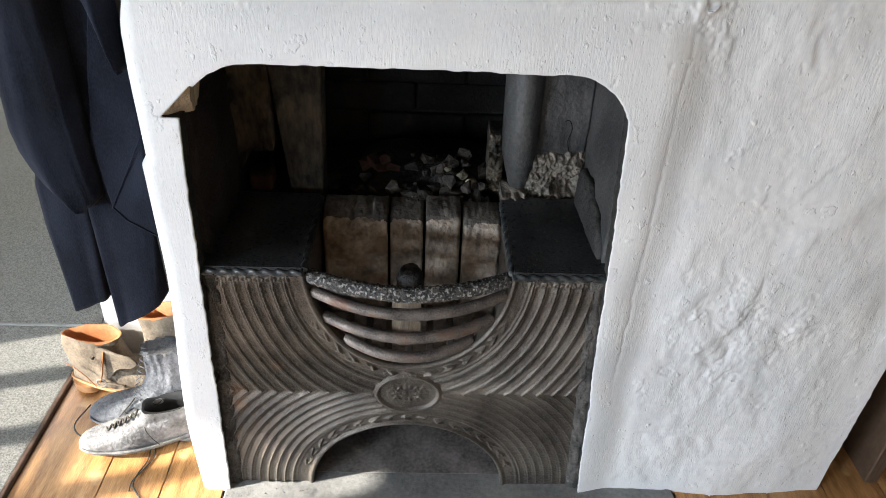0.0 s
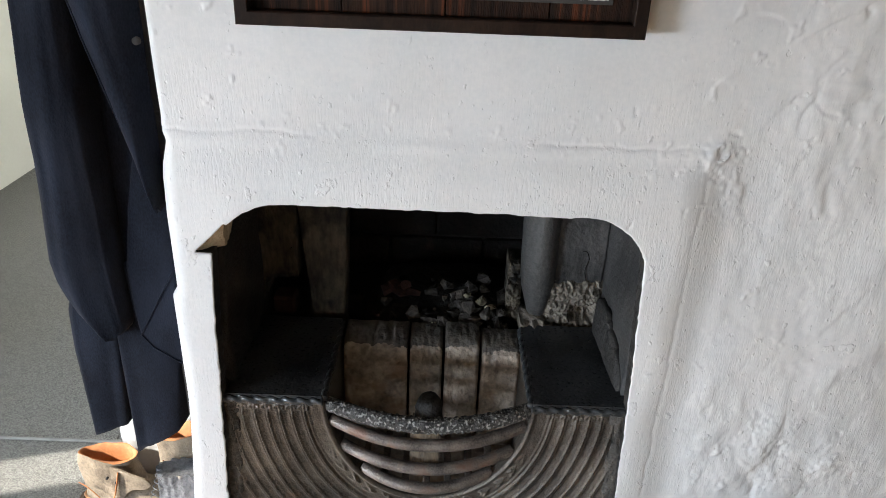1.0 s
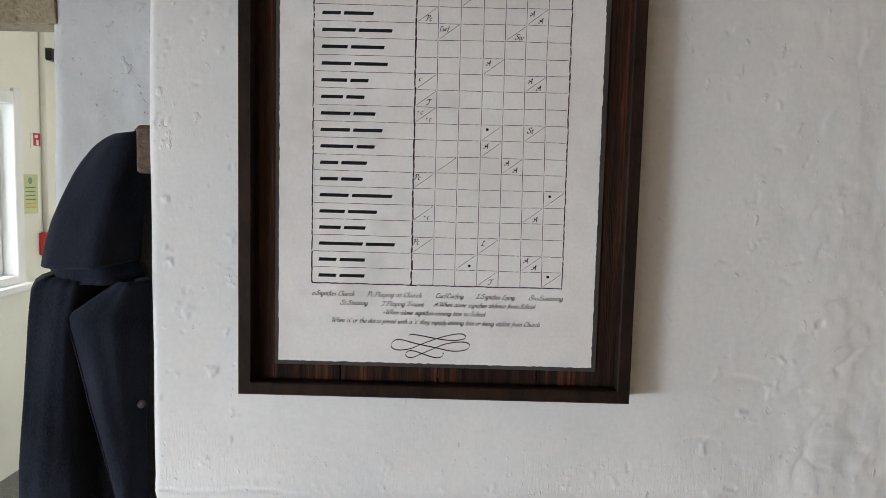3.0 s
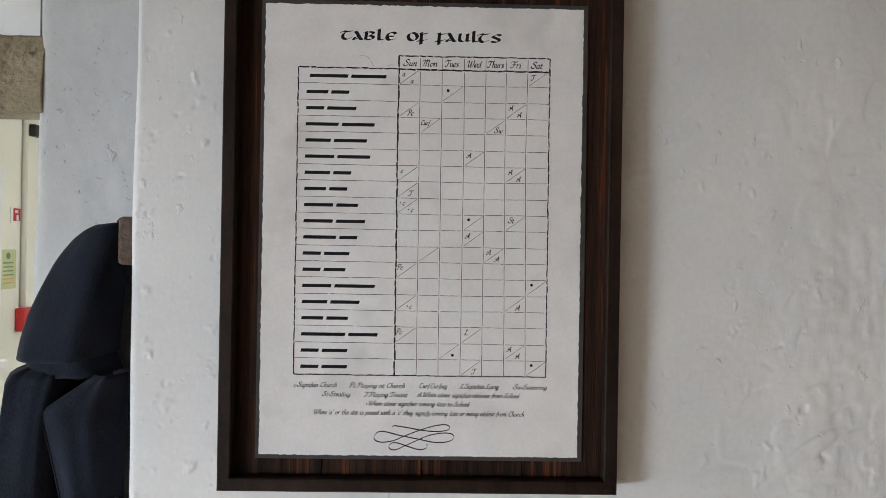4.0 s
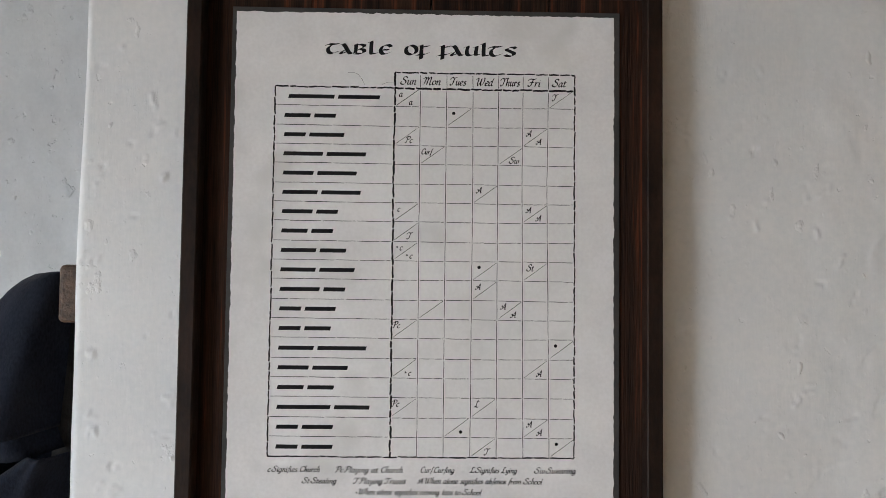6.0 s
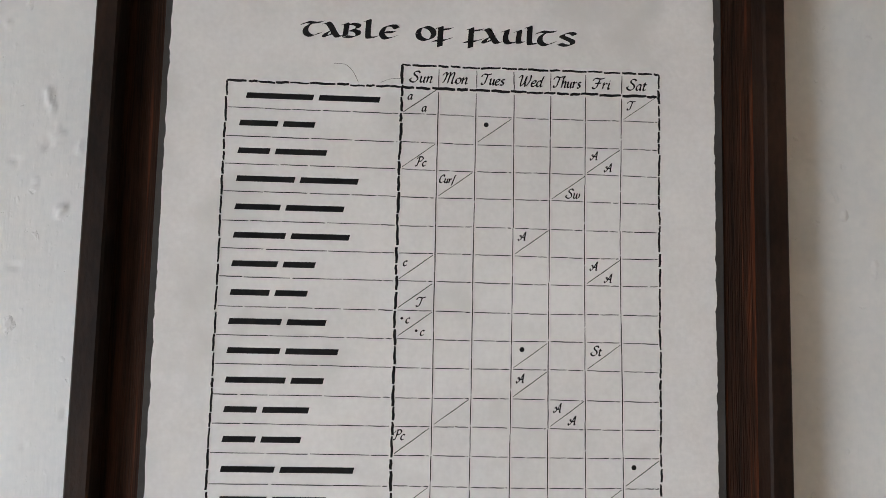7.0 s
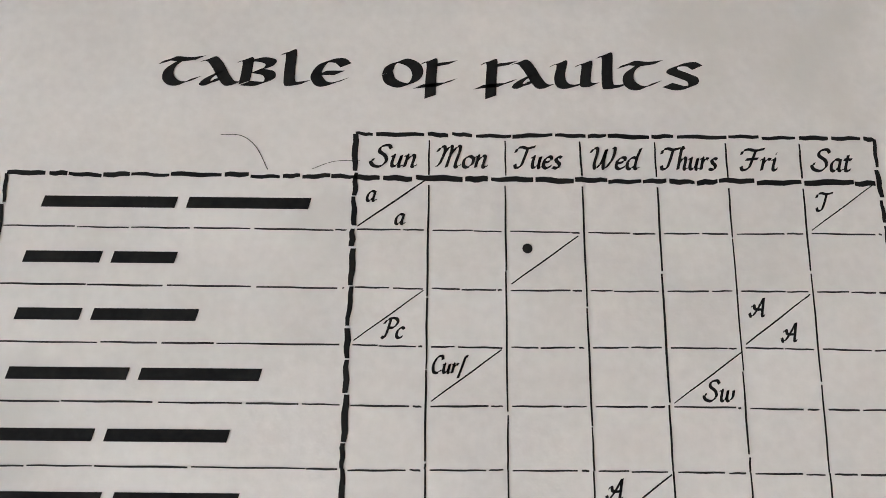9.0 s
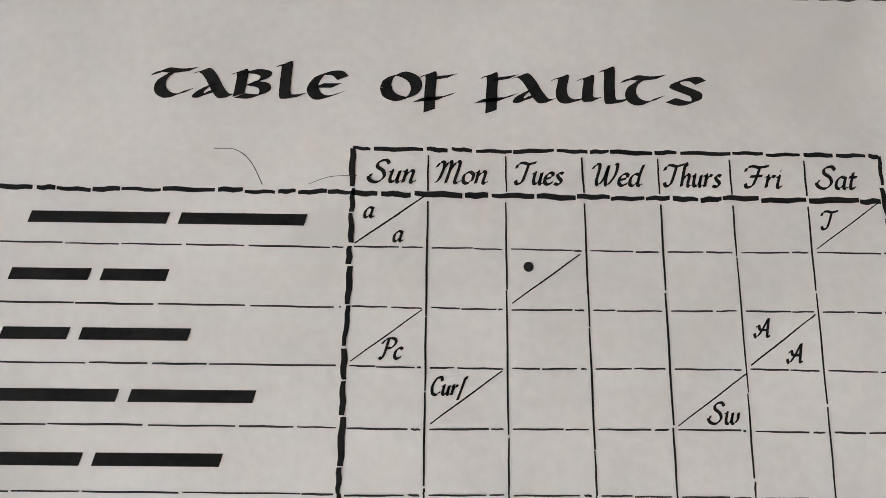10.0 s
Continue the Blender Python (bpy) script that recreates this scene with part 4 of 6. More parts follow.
def mitred(x0, x1, z0, z1, w, y0, y1, side):
    """One rail of a rectangular frame with mitred ends."""
    o = [(x0, z0), (x1, z0), (x1, z1), (x0, z1)]
    n = [(x0 + w, z0 + w), (x1 - w, z0 + w), (x1 - w, z1 - w), (x0 + w, z1 - w)]
    a, b = side, (side + 1) % 4
    c = 0.0016
    out = []
    for p, q in ((o[a], n[a]), (o[b], n[b])):
        dx, dz = (q[0] - p[0]) / w, (q[1] - p[1]) / w
        out.append([(p[0], y1, p[1]), (p[0], y0 + c, p[1]), (p[0] + dx * c, y0, p[1] + dz * c), (q[0] - dx * c, y0, q[1] - dz * c), (q[0], y0 + c, q[1]), (q[0], y1, q[1])])
    return loft(out)


for side in range(4):
    part("frame_rail", mitred(FX0, FX1, FZ0, FZ1, FW, -0.016, 0.028, side), M_RAIL, notice, "thin raised dark-brown rail")
seams = (FX0 + 0.006, -0.127, 0.005, 0.138, FX1 - 0.006)
for i in range(4):
    part("backing_plank", box(seams[i] + 0.0006, seams[i + 1] - 0.0006, 0.0035, 0.0215, FZ0 + 0.006, FZ1 - 0.006, 0.001), M_FRAME, notice, "dark-stained plank with reddish grain")
part("mount_board", box(-0.2150, 0.2165, 0.0008, 0.0034, 1.2345, 1.8395, 0.0004), M_MOUNT, notice, "charcoal-grey mount")


def deckled(x0, x1, z0, z1, y, back):
    """A sheet of paper with torn edges."""
    pts, n = [], 150
    corner = [(x0, z0), (x1, z0), (x1, z1), (x0, z1)]
    for s in range(4):
        (ax, az), (bx, bz) = corner[s], corner[(s + 1) % 4]
        for i in range(n):
            f = i / n
            x, z = ax + (bx - ax) * f, az + (bz - az) * f
            d = 0.0009 * noise.noise(Vector((x * 160, z * 160, 2))) + 0.0007 * noise.noise(Vector((x * 600, z * 600, 4)))
            pts.append((x + (d if s % 2 else 0), z + (0 if s % 2 else d)))
    rings = [[(x, back, z) for x, z in pts], [(x, y, z) for x, z in pts]]
    return loft(rings)


paper = part("paper_sheet", deckled(-0.2100, 0.2100, 1.2400, 1.8340, 0.0, 0.0007), M_PAPER, notice, "off-white handmade paper with torn edges")
INK_Y = -0.0002


def nib(strokes, ox, oz, unit, wide, angle, name, label="", material=None, thin=0.0):
    """Broad-pen writing: each stroke is swept with a slanted nib."""
    nx, nz = wide * math.cos(radians(angle)) / 2, wide * math.sin(radians(angle)) / 2
    verts, faces = [], []
    for line in strokes:
        pts = smooth_line([(p[0] * unit, 0, p[1] * unit) for p in line], 9)
        base = len(verts)
        for i, p in enumerate(pts):
            way = pts[min(i + 1, len(pts) - 1)] - pts[max(i - 1, 0)]
            side = Vector((-way.z, 0, way.x)).normalized() * thin / 2
            if side.x * nx + side.z * nz > 0:
                side = -side
            verts += [(ox + p.x - nx + side.x, INK_Y, oz + p.z - nz + side.z), (ox + p.x + nx - side.x, INK_Y, oz + p.z + nz - side.z)]
        for i in range(len(pts) - 1):
            a = base + 2 * i
            faces.append((a, a + 1, a + 3, a + 2))
    return part(name, (verts, faces), material or M_INK, paper, label)


UNCIAL = {
    "T": [[(0.4, 10), (3.5, 11.9), (9, 11.6), (15, 12.4)], [(7.4, 11.2), (3.4, 8), (2.7, 4.2), (5.2, 1.6), (9, 1.5), (14, 4)]],
    "A": [[(0.6, 11), (3.4, 12), (6, 9.4), (9, 4.2), (11.3, 1.6), (14.2, 1.7)], [(7.6, 6.6), (3.2, 4), (1.5, 1.8), (4, 1.6), (7.4, 4)]],
    "B": [[(0.6, 11.2), (2.9, 11.6), (2.6, 6), (2.0, 1.9)], [(3, 10.9), (7.6, 11.9), (11.9, 10.9), (10.9, 8.6), (6.5, 7)], [(6.3, 7), (11.2, 6), (11.8, 3.4), (8, 1.5), (2.2, 1.7)]],
    "L": [[(0.8, 14.3), (3.2, 15.2), (3.0, 8), (3.1, 2.4), (4.8, 1.6), (9.6, 2.4)]],
    "E": [[(13.9, 9.7), (11, 11.8), (5.4, 10.8), (2.3, 6), (3.8, 2.4), (7, 1.5), (13.6, 3.7)], [(4.5, 6.4), (11.5, 6.5)]],
    "O": [[(2.1, 6.5), (3.6, 10), (8, 11.9), (12.6, 10), (14.1, 6.5), (12.4, 3), (8.2, 1.4), (3.6, 3.1), (2.1, 6.5)]],
    "F": [[(3.2, 11.2), (5.7, 11.8), (5.4, 4), (5.2, -3.3)], [(6.8, 10.3), (10, 10.7), (14.2, 11.5)], [(0.4, 1), (6, 1.7), (10, 2.1), (13.8, 4)]],
    "U": [[(0.6, 10.7), (3.6, 11.6), (2.6, 6), (3.4, 2.6), (6.3, 1.5), (11.6, 2.9)], [(10.6, 10.8), (13.4, 11.6), (12.8, 6), (12.9, 2.6), (16.2, 2.5)]],
    "S": [[(13.2, 10.2), (10.4, 11.7), (5.2, 10.8), (3.0, 8.8), (7, 6.9), (11, 5), (10.5, 2.4), (6, 1.4), (0.9, 2.7)]],
}
for letter, x in zip("TABLEOFFAULTS", (-0.1113, -0.0955, -0.0805, -0.0639, -0.0527, -0.0246, -0.0107, 0.0130, 0.0272, 0.0428, 0.0611, 0.0697, 0.0867)):
    nib(UNCIAL[letter], x, 1.7868, 0.001, 0.0044, 22, "title_letter", "black uncial capital of the title TABLE OF FAULTS", thin=0.0003)

TL, TR, TD, TTOP, THEAD, TBOT = -0.1660, 0.1665, -0.0340, 1.7505, 1.7678, 1.3460
ROW, COL = (TTOP - TBOT) / 19, (TR - TD) / 7
ink = random.Random(5)


def ruled(x0, z0, x1, z1, wide, dash, gap, name, material=None, joined=True):
    """A hand-ruled line of short pen strokes."""
    a, b = Vector((x0, 0, z0)), Vector((x1, 0, z1))
    way = (b - a).normalized()
    side = Vector((-way.z, 0, way.x))
    verts, faces, d, length = [], [], 0.0, (b - a).length
    while d < length - 0.0005:
        e = min(length, d + dash * ink.uniform(0.5, 1.5))
        w0, w1 = wide * ink.uniform(0.75, 1.2), wide * ink.uniform(0.75, 1.2)
        j0, j1 = ink.uniform(-1, 1) * wide * 0.28, ink.uniform(-1, 1) * wide * 0.28
        k, n = len(verts), 5
        for i in range(n + 1):
            f = i / n
            p = a + way * (d + (e - d) * f) + side * (j0 + (j1 - j0) * f + wide * 0.12 * math.sin(f * 9 + d * 900))
            w = (w0 + (w1 - w0) * f) * (0.85 + 0.25 * math.sin(f * 3.1)) / 2
            verts += [p + side * w + Vector((0, INK_Y, 0)), p - side * w + Vector((0, INK_Y, 0))]
        faces += [(k + 2 * i, k + 2 * i + 1, k + 2 * i + 3, k + 2 * i + 2) for i in range(n)]
        if joined and k:
            faces.append((k - 2, k - 1, k + 1, k))
        d = e + gap * ink.uniform(0.3, 1.6)
    ob = part(name, (verts, faces), material or M_INK, paper)
    return ob if joined else tagged(ob, "broken pen-stroke border" if joined is False else "thin broken pen line", kind="stuff")


COLS = ((-0.0337, -0.0340, -0.0334), (-0.0055, -0.0054, -0.0045), (0.0236, 0.0235, 0.0240), (0.0525, 0.0534, 0.0533), (0.0812, 0.0811, 0.0818), (0.1086, 0.1080, 0.1110), (0.1370, 0.1356, 0.1395), (0.1660, 0.1662, 0.1668))


def column_x(c, z):
    """Where a hand-drawn column line stands at a height."""
    return float(np.interp(z, (TBOT, 1.644, THEAD), COLS[c][::-1]))


for line, wide in (((TL, TTOP, TD, TTOP), 0.0017), ((TD, THEAD, COLS[7][0], THEAD), 0.0016), ((TD, TTOP - 0.0006, COLS[7][0], TTOP - 0.0006), 0.0020), ((TL, TTOP, TL, TBOT), 0.0016), ((TL, TBOT, TR, TBOT), 0.0015)):
    ruled(*line, wide, 0.013, 0.0010, "border_line", joined=False)
for c, wide in ((0, 0.0020), (7, 0.0016)):
    ruled(COLS[c][0], THEAD, COLS[c][1], 1.644, wide, 0.011, 0.0009, "border_line", joined=False)
    ruled(COLS[c][1], 1.644, COLS[c][2], TBOT, wide, 0.011, 0.0009, "border_line", joined=False)
for c in range(1, 7):
    ruled(COLS[c][0], THEAD - 0.0022, column_x(c, TTOP + 0.001), TTOP + 0.001, 0.00068, 0.03, 0.0008, "column_line")
    ruled(column_x(c, TTOP - 0.003), TTOP - 0.003, COLS[c][1], 1.644, 0.00068, 0.034, 0.0007, "column_line", joined=None)
    ruled(COLS[c][1], 1.644, COLS[c][2], TBOT, 0.00068, 0.034, 0.0007, "column_line", joined=None)
for r in range(1, 19):
    z = TTOP - r * ROW + 0.0004 * math.sin(r * 2.1)
    ruled(TL + 0.0015, z + 0.0004, TD - 0.002, z, 0.00064, 0.030, 0.0012, "row_line", M_INKGREY, joined=None)
    for c in range(7):
        ruled(column_x(c, z) + 0.0016, z + 0.0003 * math.sin(r + c), column_x(c + 1, z) - 0.0016, z + 0.0003 * math.sin(r + c + 1), 0.00064, 0.016, 0.0009, "row_line", M_INKGREY, joined=None)

NAMES = ((11, 10), (5, 4), (4, 7), (8, 8), (6, 8), (7, 8), (6, 4), (5, 4), (7, 5), (7, 7), (8, 4), (4, 6), (4, 5), (7, 10), (6, 7), (5, 5), (11, 7), (4, 6), (4, 6))


def bar(x0, x1, z0, z1, slant, name, material):
    k = slant * (z1 - z0)
    return part(name, ([(x0, INK_Y, z0), (x1, INK_Y, z0), (x1 + k, INK_Y, z1), (x0 + k, INK_Y, z1)], [(0, 1, 2, 3)]), material, paper)


for r, words in enumerate(NAMES):
    x, z = TL + (0.0145 if r == 0 else 0.0105 - 0.00012 * r), TTOP - (r + 0.5) * ROW - 0.0026
    for w in words:
        wide = (w * 0.0049 + 0.0040) * (0.87 if r == 0 else 1.0)
        bar(x, x + wide, z + 0.0002, z + 0.0046, 0.25, "name_bar", M_INK)
        x += wide + 0.0042


SCRIPT = {
    "u": (5.0, [[(0, 4.2), (0.8, 5), (0.8, 1.5), (1.6, 0.2), (3.2, 1.4), (3.6, 5)], [(3.6, 5), (3.5, 0.8), (4.2, 0.1), (5, 0.9)]]),
    "n": (5.0, [[(0, 4.3), (0.8, 5), (0.8, 0)], [(0.8, 2.6), (2.4, 5), (3.5, 4.4), (3.4, 0.8), (4.1, 0.1), (5, 0.9)]]),
    "o": (4.4, [[(2, 5), (0.4, 3.6), (0.5, 1), (2, 0), (3.6, 1.4), (3.6, 3.8), (2, 5)]]),
    "e": (4.2, [[(0.6, 2.3), (3, 3.2), (3.2, 4.6), (2, 5), (0.6, 3.6), (0.5, 1.2), (1.8, 0), (3.9, 1.1)]]),
    "s": (3.9, [[(3.2, 4.5), (2.2, 5), (1, 4.2), (1.6, 3), (3, 1.6), (2.2, 0.1), (0.3, 0.5)]]),
    "d": (5.0, [[(3.4, 4.6), (1.8, 5), (0.4, 3.2), (0.6, 0.6), (2, 0.1), (3.4, 2)], [(4.2, 9), (3.5, 5), (3.4, 0.8), (4.2, 0.1), (5, 0.9)]]),
    "h": (5.0, [[(2, 8.6), (1, 9.2), (0.8, 0)], [(0.8, 2.6), (2.4, 5), (3.5, 4.4), (3.4, 0.8), (4.1, 0.1), (5, 0.9)]]),
    "r": (3.8, [[(0, 4.3), (0.8, 5), (0.8, 0)], [(0.8, 2.6), (2, 4.8), (3.3, 4.6)]]),
    "i": (2.7, [[(0, 4.2), (0.8, 5), (0.8, 1), (1.5, 0.1), (2.4, 0.9)], [(0.8, 7.0), (1.2, 7.4)]]),
    "a": (5.0, [[(3.4, 4.6), (1.8, 5), (0.4, 3.2), (0.6, 0.6), (2, 0.1), (3.4, 2)], [(3.5, 5), (3.4, 0.8), (4.2, 0.1), (5, 0.9)]]),
    "t": (3.4, [[(1.2, 7), (0.9, 1.2), (1.7, 0.1), (3, 0.9)], [(-0.2, 5), (2.8, 5)]]),
    "c": (4.0, [[(3.4, 4.2), (2.2, 5), (0.6, 3.6), (0.5, 1.2), (1.8, 0), (3.5, 0.9)]]),
    "w": (6.6, [[(0, 4.3), (0.8, 5), (0.9, 1), (2, 0.1), (3.2, 1.6), (3.4, 5)], [(3.4, 5), (3.5, 1), (4.6, 0.1), (6, 2), (6, 5)]]),
    "g": (4.8, [[(3.4, 4.6), (1.8, 5), (0.4, 3.2), (0.6, 0.8), (2, 0.2), (3.4, 2)], [(3.5, 5), (3.4, -1), (2.4, -3), (0.6, -2.6), (1.6, -1), (4.6, 0.8)]]),
    "f": (3.0, [[(3.4, 8.6), (2.3, 8.8), (1.5, 3), (0.6, -2.6)], [(0.2, 5), (3, 5)]]),
    "l": (2.6, [[(1.4, 9), (0.9, 5), (0.8, 1), (1.5, 0.1), (2.4, 0.9)]]),
    "y": (4.8, [[(0, 4.2), (0.8, 5), (0.8, 1.5), (1.6, 0.3), (3.2, 1.6), (3.6, 5)], [(3.6, 5), (3.3, -1), (2.2, -3), (0.6, -2.4)]]),
    "m": (7.4, [[(0, 4.3), (0.8, 5), (0.8, 0)], [(0.8, 2.6), (2.2, 5), (3.2, 4.4), (3.1, 0)], [(3.1, 2.6), (4.6, 5), (5.8, 4.4), (5.7, 0.8), (6.4, 0.1), (7.3, 0.9)]]),
    "b": (4.6, [[(1.4, 9), (0.8, 4), (0.8, 0.8), (2, 0), (3.6, 1.4), (3.4, 4), (2, 4.8), (0.8, 3)]]),
    "j": (2.4, [[(0.2, 4.4), (1, 5), (0.9, -1.4), (0, -3), (-1.2, -2.4)], [(1, 7.0), (1.4, 7.4)]]),
    "'": (1.8, [[(0.6, 9), (0.4, 7.4)]]),
    "·": (2.2, [[(0.6, 2.2), (1.0, 2.8)]]),
    " ": (3.4, []),
    "ſ": (3.0, [[(3.6, 9), (2.4, 8.8), (1.6, 3), (0.8, -2.6)]]),
    "S": (6.6, [[(5.6, 7.8), (4.2, 9.3), (1.8, 8.6), (1.6, 6.6), (4.2, 4.6), (5, 2.2), (3.2, 0.1), (0.6, 0.6), (-0.6, 2.4), (0.6, 3.2)]]),
    "M": (9.0, [[(-1.6, 6.6), (-0.6, 8.6), (0.6, 8.8), (1.2, 6.6), (0.6, 2), (-0.4, 0.2)], [(1, 5.6), (2.6, 9), (3.6, 7.8), (3.3, 0)], [(3.5, 5.2), (5.4, 9), (6.7, 8), (6.4, 1.2), (7.2, 0.1), (8.4, 1.2)]]),
    "T": (6.2, [[(-1.2, 6.6), (-0.6, 8.4), (1.2, 9), (3.4, 8.5), (6.6, 9.3)], [(3.6, 8.6), (3, 4), (2.2, 0.8), (0.4, 0.1), (-0.4, 1.6)]]),
    "F": (6.2, [[(-1.2, 6.6), (-0.6, 8.4), (1.2, 9), (3.4, 8.5), (6.6, 9.3)], [(3.6, 8.6), (3, 4), (2.2, 0.8), (0.4, 0.1), (-0.4, 1.6)], [(0.8, 4.6), (5, 5)]]),
    "W": (9.0, [[(-1.4, 6.8), (-0.4, 8.6), (0.8, 8.8), (1.2, 7), (1, 2), (1.9, 0.1), (3.6, 3), (4.4, 8.5)], [(4.4, 8.5), (4.4, 2), (5.3, 0.1), (7.4, 4), (7.7, 8.4), (6.8, 9.2)]]),
    "A": (7.0, [[(-1, 1.8), (0.2, 0.1), (2.2, 3), (4.6, 9)], [(4.6, 9), (4.9, 4), (5.2, 0.6), (6.4, 0.8)], [(-0.6, 4.6), (0.6, 5.4), (1.6, 3.6), (5.2, 3.6)]]),
    "P": (5.6, [[(1.6, 8.6), (1.3, 3), (0.5, 0.1), (-0.8, 0.6)], [(-1, 6.6), (0.6, 8.8), (3.8, 9.2), (5.2, 7.4), (3.8, 5), (1.6, 4.8)]]),
    "C": (5.8, [[(5, 7.2), (4.2, 9.2), (1.8, 8.4), (0.5, 4.4), (1.4, 0.8), (3.6, 0.1), (5.4, 1.8)]]),
    "L": (6.0, [[(4.4, 7.8), (3.4, 9.2), (2.2, 8), (1.9, 3), (0.9, 0.6), (-0.4, 0.8), (1, 1.2), (4, 0.1), (5.8, 1)]]),
}


def script(text, x, z, unit, name, width=None, slant=0.24, pen=0.00105):
    """Pen-written italic words."""
    total = sum(SCRIPT[ch][0] for ch in text) * unit
    k, at, strokes = (width / total if width else 1.0), 0.0, []
    for ch in text:
        advance, lines = SCRIPT[ch]
        for line in lines:
            strokes.append([((at + px + slant * pz) * k, pz) for px, pz in line])
        at += advance
    return nib(strokes, x, z, unit, pen, 38, name, thin=0.00048)


for c, day in enumerate(("Sun", "Mon", "Tues", "Wed", "Thurs", "Fri", "Sat")):
    wide = (0.0172, 0.0188, 0.0176, 0.0184, 0.0212, 0.0140, 0.0150)[c]
    script(day, (COLS[c][0] + COLS[c + 1][0]) / 2 - wide / 2 + (0.0004, -0.0020, -0.0020, -0.0015, -0.0010, -0.0020, -0.0030)[c], 1.7546, 0.00094, "day_name", wide)

MARKS = {(0, 0): "a/a", (0, 6): "T/", (1, 2): "•/", (2, 0): "/Pc", (2, 5): "A/A", (3, 1): "Curſ/", (3, 4): "/Sw", (5, 3): "A/", (6, 0): "c/", (6, 5): "A/A", (7, 0): "/T", (8, 0): "•c/•c", (9, 3): "•/", (9, 5): "St/", (10, 3): "A/", (11, 1): "/", (11, 4): "A/A", (12, 0): "Pc/", (13, 6): "•/", (14, 0): "/•c", (14, 5): "/A", (16, 0): "Pc/", (16, 3): "L/", (17, 2): "/•", (17, 5): "A/A", (18, 3): "/T", (18, 6): "•/"}


def dot(x, z, r):
    return part("ink_dot", ([(x + r * math.cos(a), INK_Y, z + r * math.sin(a)) for a in [2 * math.pi * i / 14 for i in range(14)]], [tuple(range(14))]), M_INK, paper)


for (r, c), mark in MARKS.items():
    z0 = TTOP - (r + 1) * ROW
    x0 = column_x(c, z0)
    ruled(x0 + 0.0018, z0 + 0.0018, x0 + COL - 0.0016, z0 + ROW - 0.0010, 0.00055, 0.05, 0.001, "fault_stroke")
    for text, x, z in zip(mark.split("/"), (x0 + 0.0045, x0 + COL * 0.54), (z0 + ROW * 0.55, z0 + ROW * 0.13)):
        if text.startswith("•"):
            dot(x + 0.0035 if text == "•" else x + 0.0004, z + 0.0035, 0.0019 if text == "•" else 0.0010)
            text, x = text[1:], x + 0.0030
        if text:
            x, z = (x - 0.003 if text in ("Pc", "Sw", "Curſ") else x), (z - 0.0022 if text == "T" and r == 0 else z)
            script(text, x, z, 0.00078 if text != "Curſ" else 0.00066, "fault_mark", pen=0.00075)

for text, x, z, width in (("c·Signifies Church", -0.1655, 1.3295, 0.0565), ("Pc·Playing at Church", -0.0920, 1.3295, 0.0725), ("Curſ·Curſing", -0.0005, 1.3297, 0.0370), ("L·Signifies Lying", 0.0535, 1.3298, 0.0510), ("Sw·Swearing", 0.1235, 1.3298, 0.0450),
                          ("St·Stealing", -0.1280, 1.3175, 0.0370), ("T·Playing Truant", -0.0725, 1.3175, 0.0565), ("A·When alone signifies abſence from School", -0.0025, 1.3180, 0.1345),
                          ("•When alone signifies coming late to School", -0.0700, 1.3060, 0.1360), ("When 'a' or the dot is joined with a 'c' they signify coming late or being abſent from Church", -0.1390, 1.2938, 0.2780)):
    bullet = text.startswith("•")
    if bullet:
        dot(x + 0.001, z + 0.0018, 0.0009)
    script(text.strip("•"), x + 0.003 * bullet, z, 0.00066, "key_line", width - 0.003 * bullet, 0.28, 0.00055)

FLOURISH = [(388, 290), (402, 283), (460, 292), (540, 308), (620, 318), (680, 312), (694, 298), (676, 285), (635, 285), (560, 301), (470, 331), (400, 358), (340, 366), (302, 356), (294, 335), (315, 313), (352, 312), (430, 333), (530, 355), (620, 374), (690, 370), (717, 348), (698, 330), (650, 327),
            (580, 338), (520, 362), (460, 386), (410, 406), (381, 402), (373, 386), (390, 371), (422, 373), (480, 393), (530, 408), (564, 405), (576, 390), (572, 383)]
nib([[((x - 505) / 4.015, (345 - y) / 3.9 + 0.035 * (x - 505) / 3.9) for x, y in FLOURISH]], -0.0061, 1.2645, 0.001, 0.0011, 70, "pen_flourish", "black looped pen flourish", thin=0.0004)
nib([[(0, 14), (8, 13.6), (14, 9), (19, 0)]], -0.086, 1.7530, 0.001, 0.00012, 20, "pencil_scratch", material=M_INKGREY, thin=0.0002)
nib([[(0, 0), (8, 3), (18, 3.6)]], -0.050, 1.7535, 0.001, 0.00010, 20, "pencil_scratch", material=M_INKGREY, thin=0.0002)

# ---- peg rail and clothes ----
rail = thing("peg_rail", -0.402, 0.03, 1.49, "brown wooden peg rail on the side of the chimney breast", "peg rail")
part("board", box(-0.4145, -0.386, 0.034, 0.345, 1.485, 1.551, 0.006, 3), M_PEG, rail)
part("peg", tube([Vector((-0.40, 0.09, 1.508)), Vector((-0.43, 0.09, 1.511)), Vector((-0.450, 0.09, 1.515))], lambda f: 0.010 + 0.006 * (f > 0.9), 12), M_PEG, rail, smooth=True)


def profile(rows, z):
    """Reads x at z from rows of (z, x)."""
    zz, xx = [r[0] for r in rows][::-1], [r[1] for r in rows][::-1]
    return float(np.interp(z, zz, xx))


